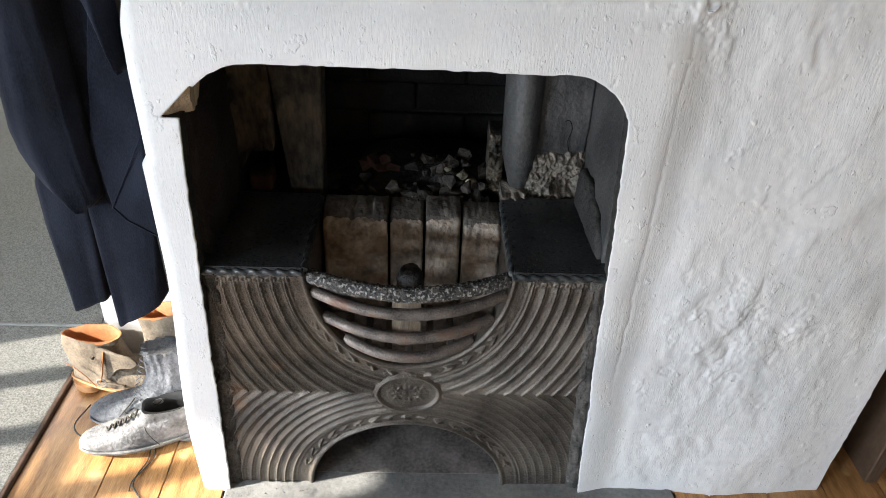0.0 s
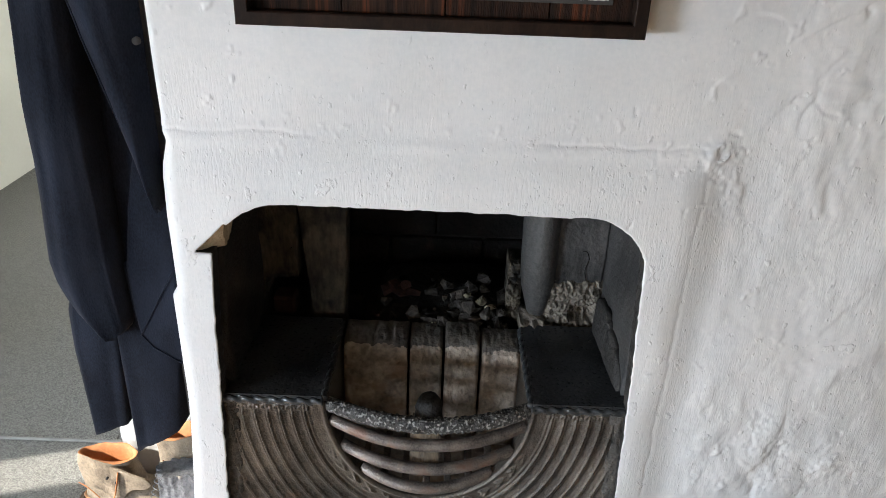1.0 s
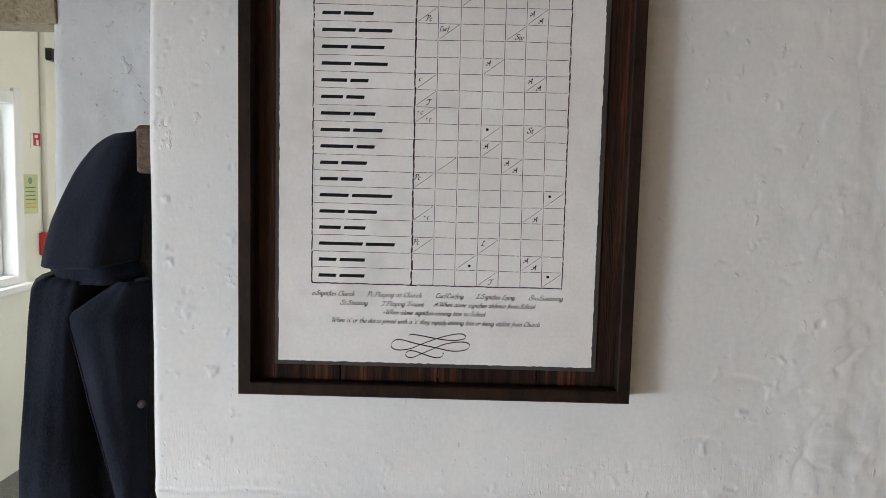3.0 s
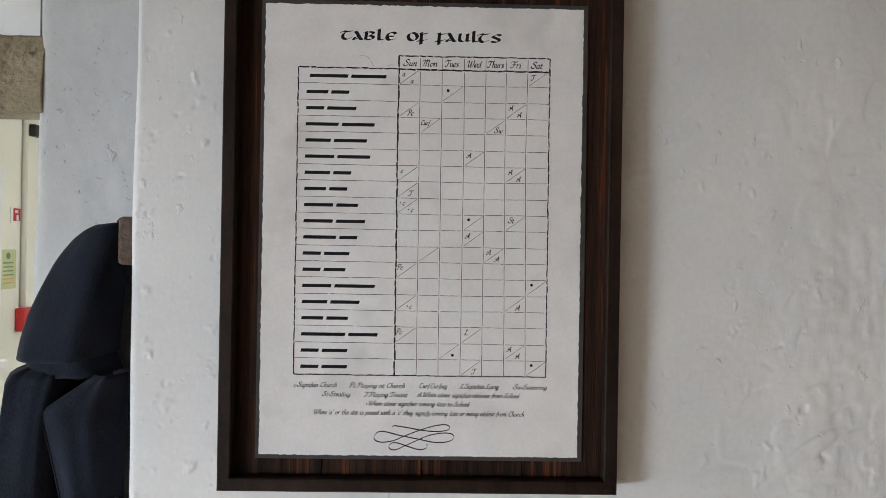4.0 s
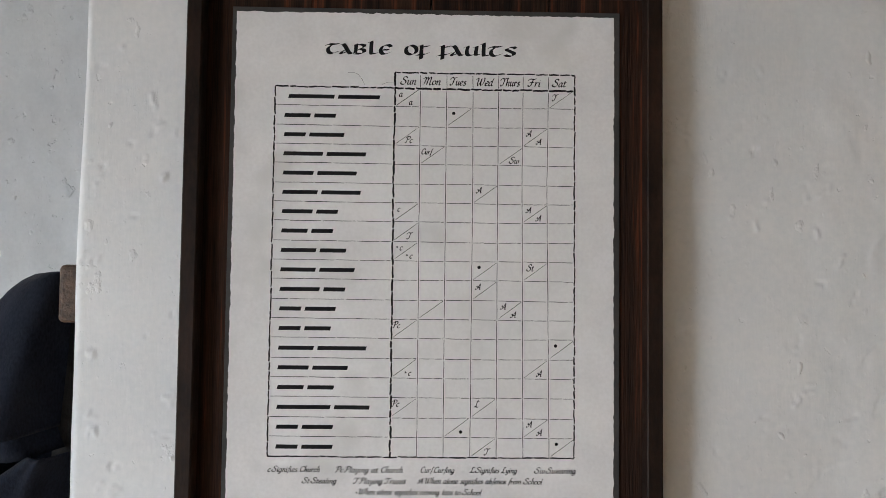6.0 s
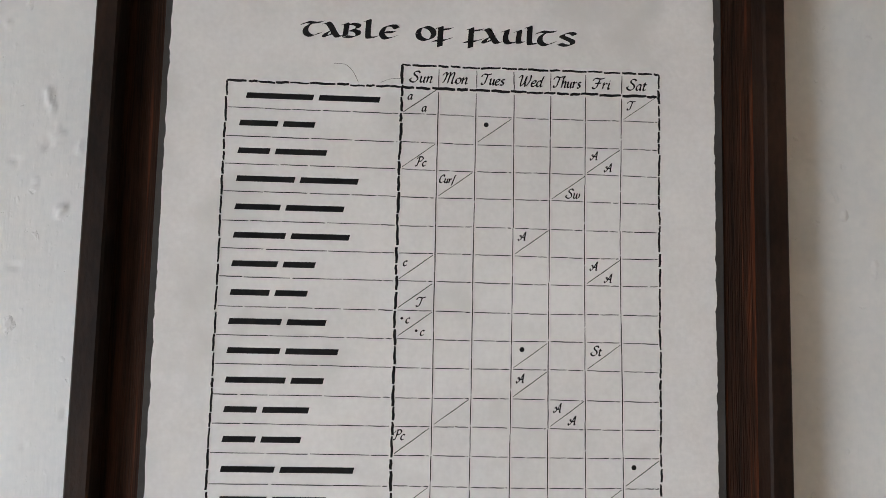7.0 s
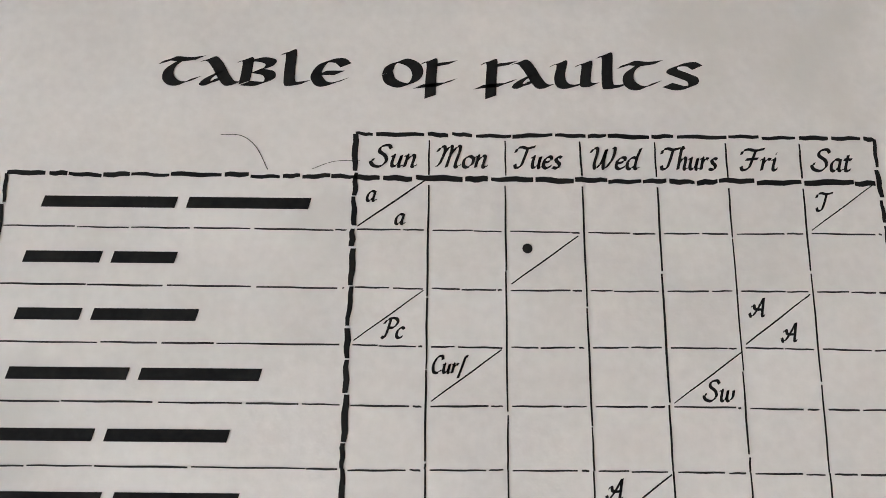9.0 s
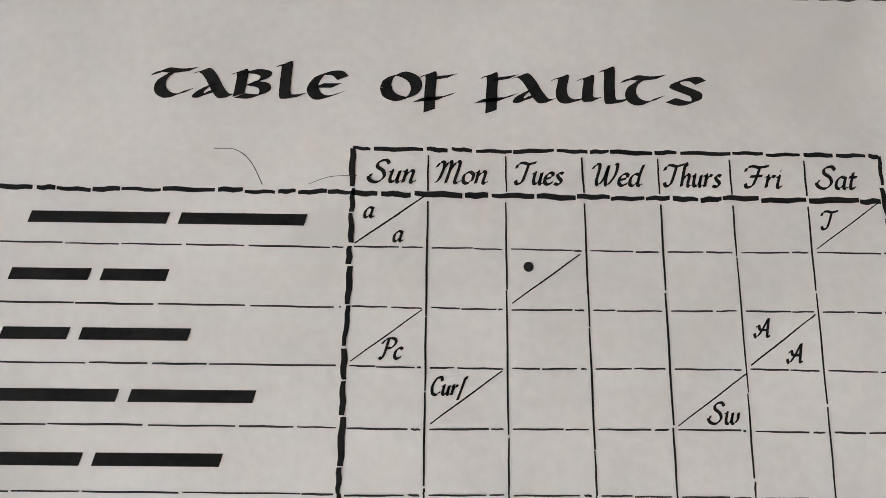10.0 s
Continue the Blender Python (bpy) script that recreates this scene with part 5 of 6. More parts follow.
def cloth(z0, z1, left, right, y0, y1, folds, seed, rows=48, n=64, hem=0.004, power=2.6, slope=0.0):
    """A hanging tube of cloth: left and right give its outline in x, folds is their depth."""
    rings = []
    for k in range(rows + 1):
        f = k / rows
        z = z0 + (z1 - z0) * f
        xl, xr = profile(left, z), profile(right, z)
        cx, cy, wx, wy = (xl + xr) / 2, (y0 + y1) / 2, (xr - xl) / 2, (y1 - y0) / 2
        ring = []
        for j in range(n):
            a = 2 * math.pi * j / n
            c, s = math.cos(a), math.sin(a)
            e = 2 / power
            x, y = abs(c) ** e * math.copysign(1, c), abs(s) ** e * math.copysign(1, s)
            d = folds * (0.6 + 0.4 * f) * (math.sin(3 * a + seed + 1.5 * f) * 0.35 + noise.noise(Vector((2.2 * c + seed, 2.2 * s, z * 1.6))) * 2.0 + 0.35 * noise.noise(Vector((4 * c, 4 * s + seed, z * 5))))
            dz = hem * noise.noise(Vector((c * 2 + seed, s * 2, 0))) * (k == rows) + slope * wx * x * f ** 2
            ring.append((cx + wx * x + d * 0.35 * c, cy + wy * y + d * s, z + dz))
        rings.append(ring)
    return loft(rings)


coat = thing("wool_coat", -0.5, 0.12, 0.66, "navy wool coat with wide lapels hanging from the peg rail", "coat")
part("body", cloth(1.40, 0.665, [(1.40, -0.515), (1.30, -0.535), (1.0, -0.575), (0.66, -0.56)], [(1.40, -0.408), (0.66, -0.428)], 0.075, 0.26, 0.006, 3.0), M_WOOL, coat, smooth=True)


def sleeve():
    """A long empty sleeve: a flattened tube with a crease down its inner side, gathered at the shoulder and rounded at its hem."""
    left = [(1.345, -0.550), (1.338, -0.565), (1.320, -0.574), (1.24, -0.578), (1.165, -0.582), (1.07, -0.590), (0.99, -0.593), (0.892, -0.604), (0.811, -0.613), (0.775, -0.609), (0.745, -0.599), (0.715, -0.585), (0.690, -0.560), (0.680, -0.545)]
    right = [(1.345, -0.470), (1.28, -0.486), (1.05, -0.495), (0.835, -0.501), (0.70, -0.497), (0.68, -0.505)]
    rings, rows, n = [], 120, 96
    for k in range(rows + 1):
        f = k / rows
        z = 1.345 - 0.665 * f
        xl, xr = profile(left, z), profile(right, z)
        cx, wx = (xl + xr) / 2, (xr - xl) / 2
        y0, y1 = 0.026 - 0.010 * math.sin(math.pi * min(1, f * 1.2)), 0.130
        top = 1 - (1 - min(1, f / 0.02)) ** 2 * 0.7
        ring = []
        for j in range(n):
            a = 2 * math.pi * j / n
            c, s = math.cos(a), math.sin(a)
            x, y = abs(c) ** 0.72 * math.copysign(1, c), abs(s) ** 0.72 * math.copysign(1, s)
            fold = 0.007 * noise.noise(Vector((c * 1.6, s * 1.6, z * 2.2))) + 0.0035 * noise.noise(Vector((c * 3, s * 3, z * 7)))
            fold += 0.0024 * math.exp(-f / 0.028) * math.sin(x * 17 + 2 * s) + 0.006 * math.exp(-((x - 0.25 + 0.5 * f) / 0.25) ** 2) * (s < 0) * min(1, f * 3)
            edge = 0.010 * max(0, x - 0.80) / 0.2 * (s < 0)
            hem = (0.014 * c + 0.006 * noise.noise(Vector((c * 2, s * 2, 0)))) * max(0, f - 0.9) * 10 * (k == rows)
            ring.append((cx + wx * x * (0.92 + 0.08 * top), (y0 + y1) / 2 + (y1 - y0) / 2 * y * top - fold * (1 if s < 0 else -1) + edge, z + hem))
        rings.append(ring)
    return loft(rings)


part("sleeve", sleeve(), M_WOOL, coat, "long loose sleeve", smooth=True)
cape = []
for k in range(49):
    f = (k / 48) ** 1.5
    z = 1.543 - 0.193 * f
    xl = profile([(1.543, -0.440), (1.540, -0.462), (1.533, -0.476), (1.520, -0.492), (1.50, -0.509), (1.483, -0.521), (1.446, -0.542), (1.413, -0.559), (1.378, -0.572), (1.35, -0.579)], z)
    xr = -0.404 + 0.010 * min(1, f * 3)
    ring = []
    for j in range(72):
        a = 2 * math.pi * j / 72
        c, s = math.cos(a), math.sin(a)
        cx, wx = (xl + xr) / 2, (xr - xl) / 2
        y0, y1 = 0.06 - 0.046 * f ** 0.6, 0.105 + 0.155 * f ** 1.4
        d = 0.010 * f * (math.sin(3 * a + 1.0) * 0.5 + 1.4 * noise.noise(Vector((2 * c, 2 * s, z * 5))))
        fold = (0.008 * math.exp(-((c - 0.05 - 0.25 * f) / 0.40) ** 2) - 0.045 * min(1, 3 * f) * max(0, (c - 0.35) / 0.65) ** 1.5) * (s < 0)
        ring.append((cx + wx * abs(c) ** 0.85 * math.copysign(1, c), (y0 + y1) / 2 + (y1 - y0) / 2 * s + d * s - fold, z + (0.009 + 0.013 * c - 0.006 * math.sin(2.2 * c + 1)) * f ** 3))
    cape.append(ring)
inner = [(x * 0.9 - 0.049, 0.10 + (y - 0.10) * 0.8, z + 0.012) for x, y, z in cape[-1]]
part("collar", loft(cape + [inner]), M_WOOL, coat, "deep turned-over cape collar", smooth=True)
# the band below the collar
band = [[(x * 0.985 - 0.0075 + 0.004 * k, 0.115 + (y - 0.115) * (0.80 + 0.015 * k), z + 0.010 - 0.011 * k - 0.003 * noise.noise(Vector((x * 40, k, 0)))) for x, y, z in cape[-1]] for k in range(4)]
part("collar_stand", loft(band), M_WOOL, coat, "gathered band under the collar", smooth=True)
# the lapel, a thick flap with a slanting edge and a stitched border
lap, border, steps = [], [], 60
for k in range(steps + 1):
    f = k / steps
    z = 1.337 - 0.424 * f
    edge = float(np.interp(f, (0, 0.115, 0.14, 0.41, 0.66, 0.93, 0.985, 1.0), (-0.436, -0.507, -0.5085, -0.488, -0.459, -0.4285, -0.420, -0.413)))
    inner = -0.404 - 0.008 * min(1, f / 0.25)
    y = 0.022 + 0.010 * math.sin(f * 3) + 0.008 * f
    row = []
    for j in range(17):
        g = j / 16
        row.append((edge + (inner - edge) * g, y - 0.013 * math.sin(math.pi * min(1, g * 1.2)) + 0.005 * noise.noise(Vector((g * 2.5, f * 4, 2))) + 0.004 * math.exp(-((g - 0.45 - 0.3 * f) / 0.12) ** 2) + 0.030 * max(0, (g - 0.62) / 0.38) ** 1.6, z))
    border.append(Vector((row[0][0] + 0.0035, row[0][1] - 0.0028, z)))
    lap.append(row + [(p[0] + 0.0015, p[1] + 0.006, p[2]) for p in row[::-1]])
lapel = part("lapel", loft(lap), M_WOOL, coat, "broad pointed lapel", smooth=True)
part("edge_seam", tube(border[8:], 0.0016, 6), M_WOOL, lapel, smooth=True)
part("button", tube([Vector((-0.4165, 0.052, 1.158)), Vector((-0.4165, 0.046, 1.158))], 0.0055, 14), M_MOUNT, coat, "dark horn button", smooth=True)


def panel(rows, cols, place, thick):
    """A sheet of cloth: place(u, v) for u and v of 0 to 1, with a back at that thickness."""
    grid = [[Vector(place(i / cols, k / rows)) for i in range(cols + 1)] for k in range(rows + 1)]
    return loft([row + [p + Vector((0, thick, 0)) for p in row[::-1]] for row in grid])


def skirt(u, v):
    z = 1.20 - v * (1.20 - 0.674 + 0.045 * u)
    left = float(np.interp(z, (0.674, 0.72, 0.80, 0.90, 1.0, 1.20), (-0.484, -0.489, -0.492, -0.476, -0.450, -0.430)))
    x = left + (-0.4135 - left) * u
    turned = (x + 0.484) * 0.88 - (z - 0.674) * 0.48  # beyond the crease that runs up from the corner
    return x, 0.060 - 0.014 * min(1, max(0, turned / 0.03)) + 0.004 * noise.noise(Vector((x * 18, z * 6, 4))) - 0.010 * max(0, 0.85 - z) / 0.2, z


part("skirt", panel(70, 24, skirt, 0.005), M_WOOL, coat, "front skirt of the coat", smooth=True)
hem = [Vector(skirt(u / 20, 1.0)) + Vector((0, -0.001, 0.002)) for u in range(21)]
part("edge_seam", tube(hem, 0.0014, 6), M_WOOL, coat, smooth=True)
fold = [Vector((-0.484 + 0.083 * k / 12, 0, 0.674 + 0.152 * k / 12)) for k in range(13)]
part("edge_seam", tube([Vector((p.x, skirt((p.x + 0.49) / 0.077, (1.20 - p.z) / 0.55)[1] - 0.003, p.z)) for p in fold], 0.0012, 6), M_WOOL, coat, smooth=True)

breeches = thing("wool_breeches", -0.51, 0.08, 0.44, "navy wool breeches hanging below the coat", "breeches")
part("leg", cloth(0.80, 0.446, [(0.80, -0.585), (0.70, -0.620), (0.62, -0.6255), (0.446, -0.624)], [(0.80, -0.52), (0.446, -0.546)], 0.070, 0.135, 0.004, 5.0, 40, slope=0.45, power=3.2), M_WOOL, breeches, smooth=True)
part("leg", cloth(0.80, 0.426, [(0.80, -0.540), (0.70, -0.545), (0.426, -0.547)], [(0.80, -0.428), (0.60, -0.432), (0.426, -0.452)], 0.066, 0.150, 0.004, 8.0, 40, slope=0.62, power=3.2), M_WOOL, breeches, smooth=True)


# ---- shoes ----
def outline(length, wide, front, grow, n=64):
    """The plan of a shoe as a closed ring: heel at 0, cut short at front."""
    ring = []
    for j in range(n):
        a = 2 * math.pi * j / n
        u = (1 - math.cos(a)) / 2
        x = front * length * u
        f = x / length
        w = wide * (0.72 + 0.30 * math.sin(math.pi * (f - 0.18) * 0.95)) * (math.sin(math.pi * min(max(u, 0), 1)) ** 0.34)
        ring.append((x + (grow if a < math.pi else -grow) * 0, math.copysign(w, math.sin(a)) * grow if abs(math.sin(a)) > 1e-6 else 0.0))
    return ring


def smooth_rings(rings, steps=4):
    """More rings between those given, along smooth lines, with fine creases."""
    lines = [smooth_line([r[j] for r in rings], steps) for j in range(len(rings[0]))]
    return [[line[k] + 0.0012 * noise.noise_vector(line[k] * 70) + 0.0006 * noise.noise_vector(line[k] * 190) for line in lines] for k in range(len(lines[0]))]


def shoe(name, x, y, turn, length, collar, wide, m_upper, m_lining, m_sole, label, heel=0.018, slouch=0.0, laces=False, tilt=0.0, cuff=0.51, wrinkle=0.0035, dip=0.0, folded=False, pleats=0.0):
    """Heel at (x, y); turn is the heading of the toe in degrees from +x."""
    ob = thing(name, x, y, 0.008, label, "boot" if collar > 0.09 else "shoe", "old shoes under the coat")
    ca, sa = math.cos(radians(turn)), math.sin(radians(turn))

    def put(px, py, pz):
        py += slouch * max(0, pz - 0.05) + tilt * pz
        return (x + px * ca - py * sa, y + px * sa + py * ca, 0.008 + pz)

    def ring(front, grow, z, dx=0.0, inset=0.0):
        out = []
        for px, py in outline(length, wide, front, grow):
            cx = front * length / 2
            out.append(put(dx + cx + (px - cx) * (1 - inset / max(0.03, front * length / 2)), py * (1 - inset / (wide * grow)), z - dip * z / collar * px / length))
        return out

    part("sole", loft([ring(1.02, 1.06, heel, -0.003), ring(1.03, 1.10, heel + 0.004, -0.004), ring(1.02, 1.08, heel + 0.010, -0.003)]), m_sole, ob)
    part("heel_block", loft([ring(0.27, 1.05, 0.0, -0.002), ring(0.28, 1.08, heel, -0.003)]), m_sole, ob)
    z0, rows = heel + 0.009, []
    for f, front, grow in ((0, 1.0, 1.0), (0.10, 1.01, 1.03), (0.22, 0.985, 1.0), (0.32, 0.93, 0.95), (0.40, 0.82, 0.90), (0.48, 0.72, 0.86), (0.58, 0.63, 0.82), (0.70, cuff + 0.05, 0.80), (0.85, cuff + 0.01, 0.80), (1.0, cuff, 0.84)):
        low = min(collar, 0.135)
        z = z0 + f * (low - z0) + max(0, f - 0.58) / 0.42 * (collar - low)
        rows.append(ring(front, grow, z, 0.004 * math.sin(f * 7)))
    inner = [ring(cuff - 0.01, 0.80, collar - 0.001, 0.004, 0.004), ring(0.52, 0.76, z0 + 0.45 * (collar - z0), 0.004, 0.004), ring(0.66, 0.80, z0 + 0.012, 0.006, 0.004)]
    if folded:
        inner = [ring(cuff - 0.01, 0.80, collar - 0.001, 0.004, 0.004), ring(cuff - 0.04, 0.55, collar - 0.004, 0.010, 0.008)]
    shift = random.Random(name + label).uniform(0, 50)
    bent = [[Vector(p) + wrinkle * (i / len(rows)) * noise.noise_vector(Vector(p) * 26 + Vector((shift, 0, 0))) for p in r] for i, r in enumerate(rows)]
    if pleats:
        mids = [sum(r, Vector()) / len(r) for r in bent]
        bent = [[p + (p - m) * pleats * max(0, i - 4) / 5 * (math.sin(j * 1.9 + 0.5 * i) + noise.noise(Vector((j * 0.9, i * 0.4, 5)))) for j, p in enumerate(r)] for i, (r, m) in enumerate(zip(bent, mids))]
    part("upper", loft(smooth_rings(bent), cap0=True, cap1=False), m_upper, ob, smooth=True)
    edge = [bent[-1]] + inner
    part("lining", loft(edge, cap0=False, cap1=True), m_lining, ob, "leather lining", smooth=True)
    part("welt", tube([Vector(p) for p in ring(1.035, 1.12, heel + 0.0105, -0.004)] + [Vector(ring(1.035, 1.12, heel + 0.0105, -0.004)[0])], 0.0022, 6), m_sole, ob)
    if laces:
        zig = []
        for i in range(13):
            g = i / 12
            px, pz = length * (cuff + 0.05 + 0.27 * g), z0 + (0.80 - 0.44 * g ** 0.8) * (collar - z0) + 0.004
            zig.append(put(px, wide * (0.17 if i % 2 else -0.17), pz))
        part("lace", tube(smooth_line(zig, 4), 0.0024, 6), M_LACE, ob, smooth=True)
        part("lace", tube(smooth_line([put(length * 0.60, -wide * 0.3, collar * 0.80), put(length * 0.55, -wide * 1.3, 0.05), put(length * 0.5, -wide * 2.0, -0.003), put(length * 0.28, -wide * 2.4, -0.003), put(length * 0.42, -wide * 3.2, -0.003)], 6), 0.0016, 6), M_LACE, ob)
    return ob, put


boot, put = shoe("ankle_boot", -0.812, 0.312, -4, 0.250, 0.165, 0.045, M_LEATHER, M_LINING, M_SOLE, "tan suede ankle boot with open flaps and an orange lining", 0.022, cuff=0.55, wrinkle=0.007)


def side_flap(points, lift, thick):
    """A leather flap on the boot's near side; points are (along, height)."""
    outer = [put(a, -0.041 - lift * max(0, a - 0.09), h) for a, h in smooth_closed(points)]
    inner = [put(a, -0.041 - lift * max(0, a - 0.09) + thick, h) for a, h in smooth_closed(points)]
    return loft([inner, outer])


def smooth_closed(points):
    line = smooth_line([(p[0], 0, p[1]) for p in points + points[:1]], 5)[:-1]
    return [(p.x, p.z) for p in line]


part("side_flap", side_flap([(0.098, 0.158), (0.120, 0.157), (0.150, 0.147), (0.182, 0.140), (0.192, 0.126), (0.176, 0.110), (0.150, 0.104), (0.132, 0.092), (0.116, 0.070), (0.100, 0.062), (0.094, 0.100)], 0.10, 0.004), M_LEATHER, boot, "loose rounded suede flap")
part("strap", tube(smooth_line([put(0.118, -0.046, 0.150), put(0.110, -0.048, 0.115), put(0.102, -0.049, 0.085), put(0.092, -0.050, 0.058)], 5), 0.0035, 6, 0.5), M_LINING, boot, "narrow leather strap", smooth=True)
ring = [Vector(put(0.096 + 0.011 * math.cos(a), -0.052, 0.060 + 0.011 * math.sin(a))) for a in [2 * math.pi * i / 16 for i in range(17)]]
part("buckle", tube(ring, 0.0016, 6), M_STRIP, boot, "small metal buckle", smooth=True)
part("strap", tube(smooth_line([put(0.085, -0.049, 0.058), put(0.110, -0.052, 0.060), put(0.135, -0.050, 0.054), put(0.150, -0.050, 0.050)], 5), 0.0040, 6, 0.5), M_LEATHER, boot, "narrow leather strap", smooth=True)
part("seam", tube(smooth_line([put(0.010, -0.034, 0.098), put(0.035, -0.043, 0.094), (put(0.060, -0.0465, 0.070)), put(0.078, -0.048, 0.040)], 5), 0.0012, 5), M_LINING, boot)
for a, h in ((0.088, 0.128), (0.108, 0.118)):
    part("eyelet", tube([Vector(put(a, -0.040, h)), Vector(put(a, -0.0465, h))], 0.0028, 8), M_BLACK, boot)
boot, put = shoe("ankle_boot", -0.462, 0.285, 174, 0.250, 0.270, 0.043, M_LEATHER, M_LINING, M_SOLE, "tan suede boot standing half behind the chimney breast", 0.020, cuff=0.60, dip=0.055, wrinkle=0.006)
part("seam", tube(smooth_line([put(0.120, 0.047, 0.200), put(0.105, 0.046, 0.165), put(0.098, 0.046, 0.120), put(0.095, 0.046, 0.080)], 5), 0.0013, 5), M_LINING, boot)
boot, put = shoe("grey_boot", -0.440, 0.228, 187, 0.285, 0.205, 0.043, M_DARKLEATHER, M_DARKLEATHER, M_DARKLEATHER, "worn grey leather boot with a slouching wrinkled shaft", 0.010, slouch=-0.06, cuff=0.50, wrinkle=0.010, folded=True, pleats=0.10)
for i in range(9):
    f = i / 8
    part("lace_loop", tube(smooth_line([put(0.172 - 0.036 * f, 0.014, 0.090 + 0.120 * f), put(0.180 - 0.036 * f, 0.024, 0.088 + 0.120 * f), put(0.164 - 0.036 * f, 0.034, 0.084 + 0.120 * f)], 4), 0.0010, 6), M_DARKLEATHER, boot, smooth=True)
part("lace", tube(smooth_line([put(0.178, 0.026, 0.085), put(0.220, 0.048, 0.045), put(0.250, 0.055, 0.020), put(0.300, 0.050, 0.002), put(0.330, 0.010, 0.0), put(0.310, -0.05, 0.0)], 6), 0.0017, 6), M_LACE, boot, smooth=True)
part("seam", tube(smooth_line([put(0.110, 0.042, 0.095), put(0.150, 0.043, 0.060), put(0.185, 0.043, 0.048), put(0.205, 0.036, 0.060)], 5), 0.0011, 5), M_LACE, boot)
boot, put = shoe("grey_shoe", -0.462, 0.176, 195, 0.262, 0.100, 0.042, M_GREYLEATHER, M_BLACK, M_GREYLEATHER, "worn pale-grey leather shoe with laces", 0.008, laces=True, cuff=0.47, wrinkle=0.010)
part("seam", tube(smooth_line([put(0.100, 0.043, 0.020), put(0.112, 0.041, 0.040), put(0.122, 0.034, 0.060), put(0.125, 0.020, 0.070)], 5), 0.0011, 5), M_LACE, boot)

part("lace", tube(smooth_line([(-0.575, 0.125, 0.006), (-0.571, 0.085, 0.003), (-0.581, 0.047, 0.003), (-0.580, 0.018, 0.003), (-0.555, -0.012, 0.003), (-0.530, -0.030, 0.003)], 6), 0.0017, 6), M_LACE, boot, smooth=True)
part("lace", tube(smooth_line([(-0.568, 0.125, 0.006), (-0.560, 0.095, 0.003), (-0.572, 0.060, 0.003), (-0.586, 0.030, 0.003), (-0.584, 0.005, 0.003)], 6), 0.0016, 6), M_LACE, boot, smooth=True)

# ---- bench beside the breast ----
bench = thing("wooden_bench", 1.2, 0.12, 0, "dark oak bench end beside the chimney breast", "bench")
part("end_board", box(1.013, 1.043, 0.050, 0.33, 0.003, 0.43, 0.003), M_BENCH, bench)
part("seat", box(0.995, 1.55, 0.045, 0.34, 0.43, 0.46, 0.004), M_BENCH, bench)
part("end_board", box(1.50, 1.53, 0.050, 0.33, 0.003, 0.43, 0.003), M_BENCH, bench)


# ---- walls, ceiling ----
def wall(name, x0, x1, y0, y1, z0, z1, material, label):
    ob = part(name, box(x0, x1, y0, y1, z0, z1, 0.0), material)
    return tagged(ob, label, "wall", kind="structure")


def relief_wall(name, x0, x1, y, z0, z1, material, label, cell=0.008):
    """An uneven plastered face with thickness behind it; its free edge is rounded."""
    xs, hs = np.arange(x0, x1 + cell / 2, cell), np.arange(z0, z1 + cell / 2, cell)
    X, Z = np.meshgrid(xs, hs)
    X = X - 0.030 * np.clip((1.65 - Z) / 1.43, 0, 1.1) * (x1 - X) / (x1 - x0)  # leans out towards its foot
    H = 0.004 * vnoise(X * 6, Z * 4, 31) + 0.002 * vnoise(X * 24, Z * 16, 32) + 0.001 * vnoise(X * 60, Z * 45, 33)
    H -= 0.012 * np.exp(-((X - X[:, :1]) / 0.010) ** 2)
    verts = [(a, y - h, c) for a, h, c in zip(X.ravel(), H.ravel(), Z.ravel())]
    n, m = X.shape
    faces = [(i * m + j, i * m + j + 1, (i + 1) * m + j + 1, (i + 1) * m + j) for i in range(n - 1) for j in range(m - 1)]
    base = len(verts)
    for i in range(n):
        verts.append((X[i, 0] + 0.004 * float(vnoise(np.array([Z[i, 0] * 9]), np.array([0.5]), 3)[0]), y + 0.30, Z[i, 0]))
    faces += [(base + i, i * m, (i + 1) * m, base + i + 1) for i in range(n - 1)]
    ob = part(name, (verts, faces), material, smooth=True)
    return tagged(ob, label, "wall", kind="structure")


WY = 0.35
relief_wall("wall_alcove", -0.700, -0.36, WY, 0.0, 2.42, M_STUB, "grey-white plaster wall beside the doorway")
wall("wall_alcove_right", 0.86, 2.6, WY, WY + 0.30, 0, 2.42, M_ROOM, "white plaster alcove wall")
wall("wall_behind_breast", -0.66, 0.9, 0.68, 0.80, 0, 2.42, M_ROOM, "white plaster wall behind the chimney")
wall("wall_left_of_door", -3.2, -1.62, WY, WY + 0.30, 0, 2.42, M_PLASTER, "white plaster wall left of the doorway")
wall("wall_over_door", -1.62, -0.702, WY + 0.012, WY + 0.30, 1.889, 2.42, M_WHITEWASH, "white plaster wall over the stone lintel")
rings = []
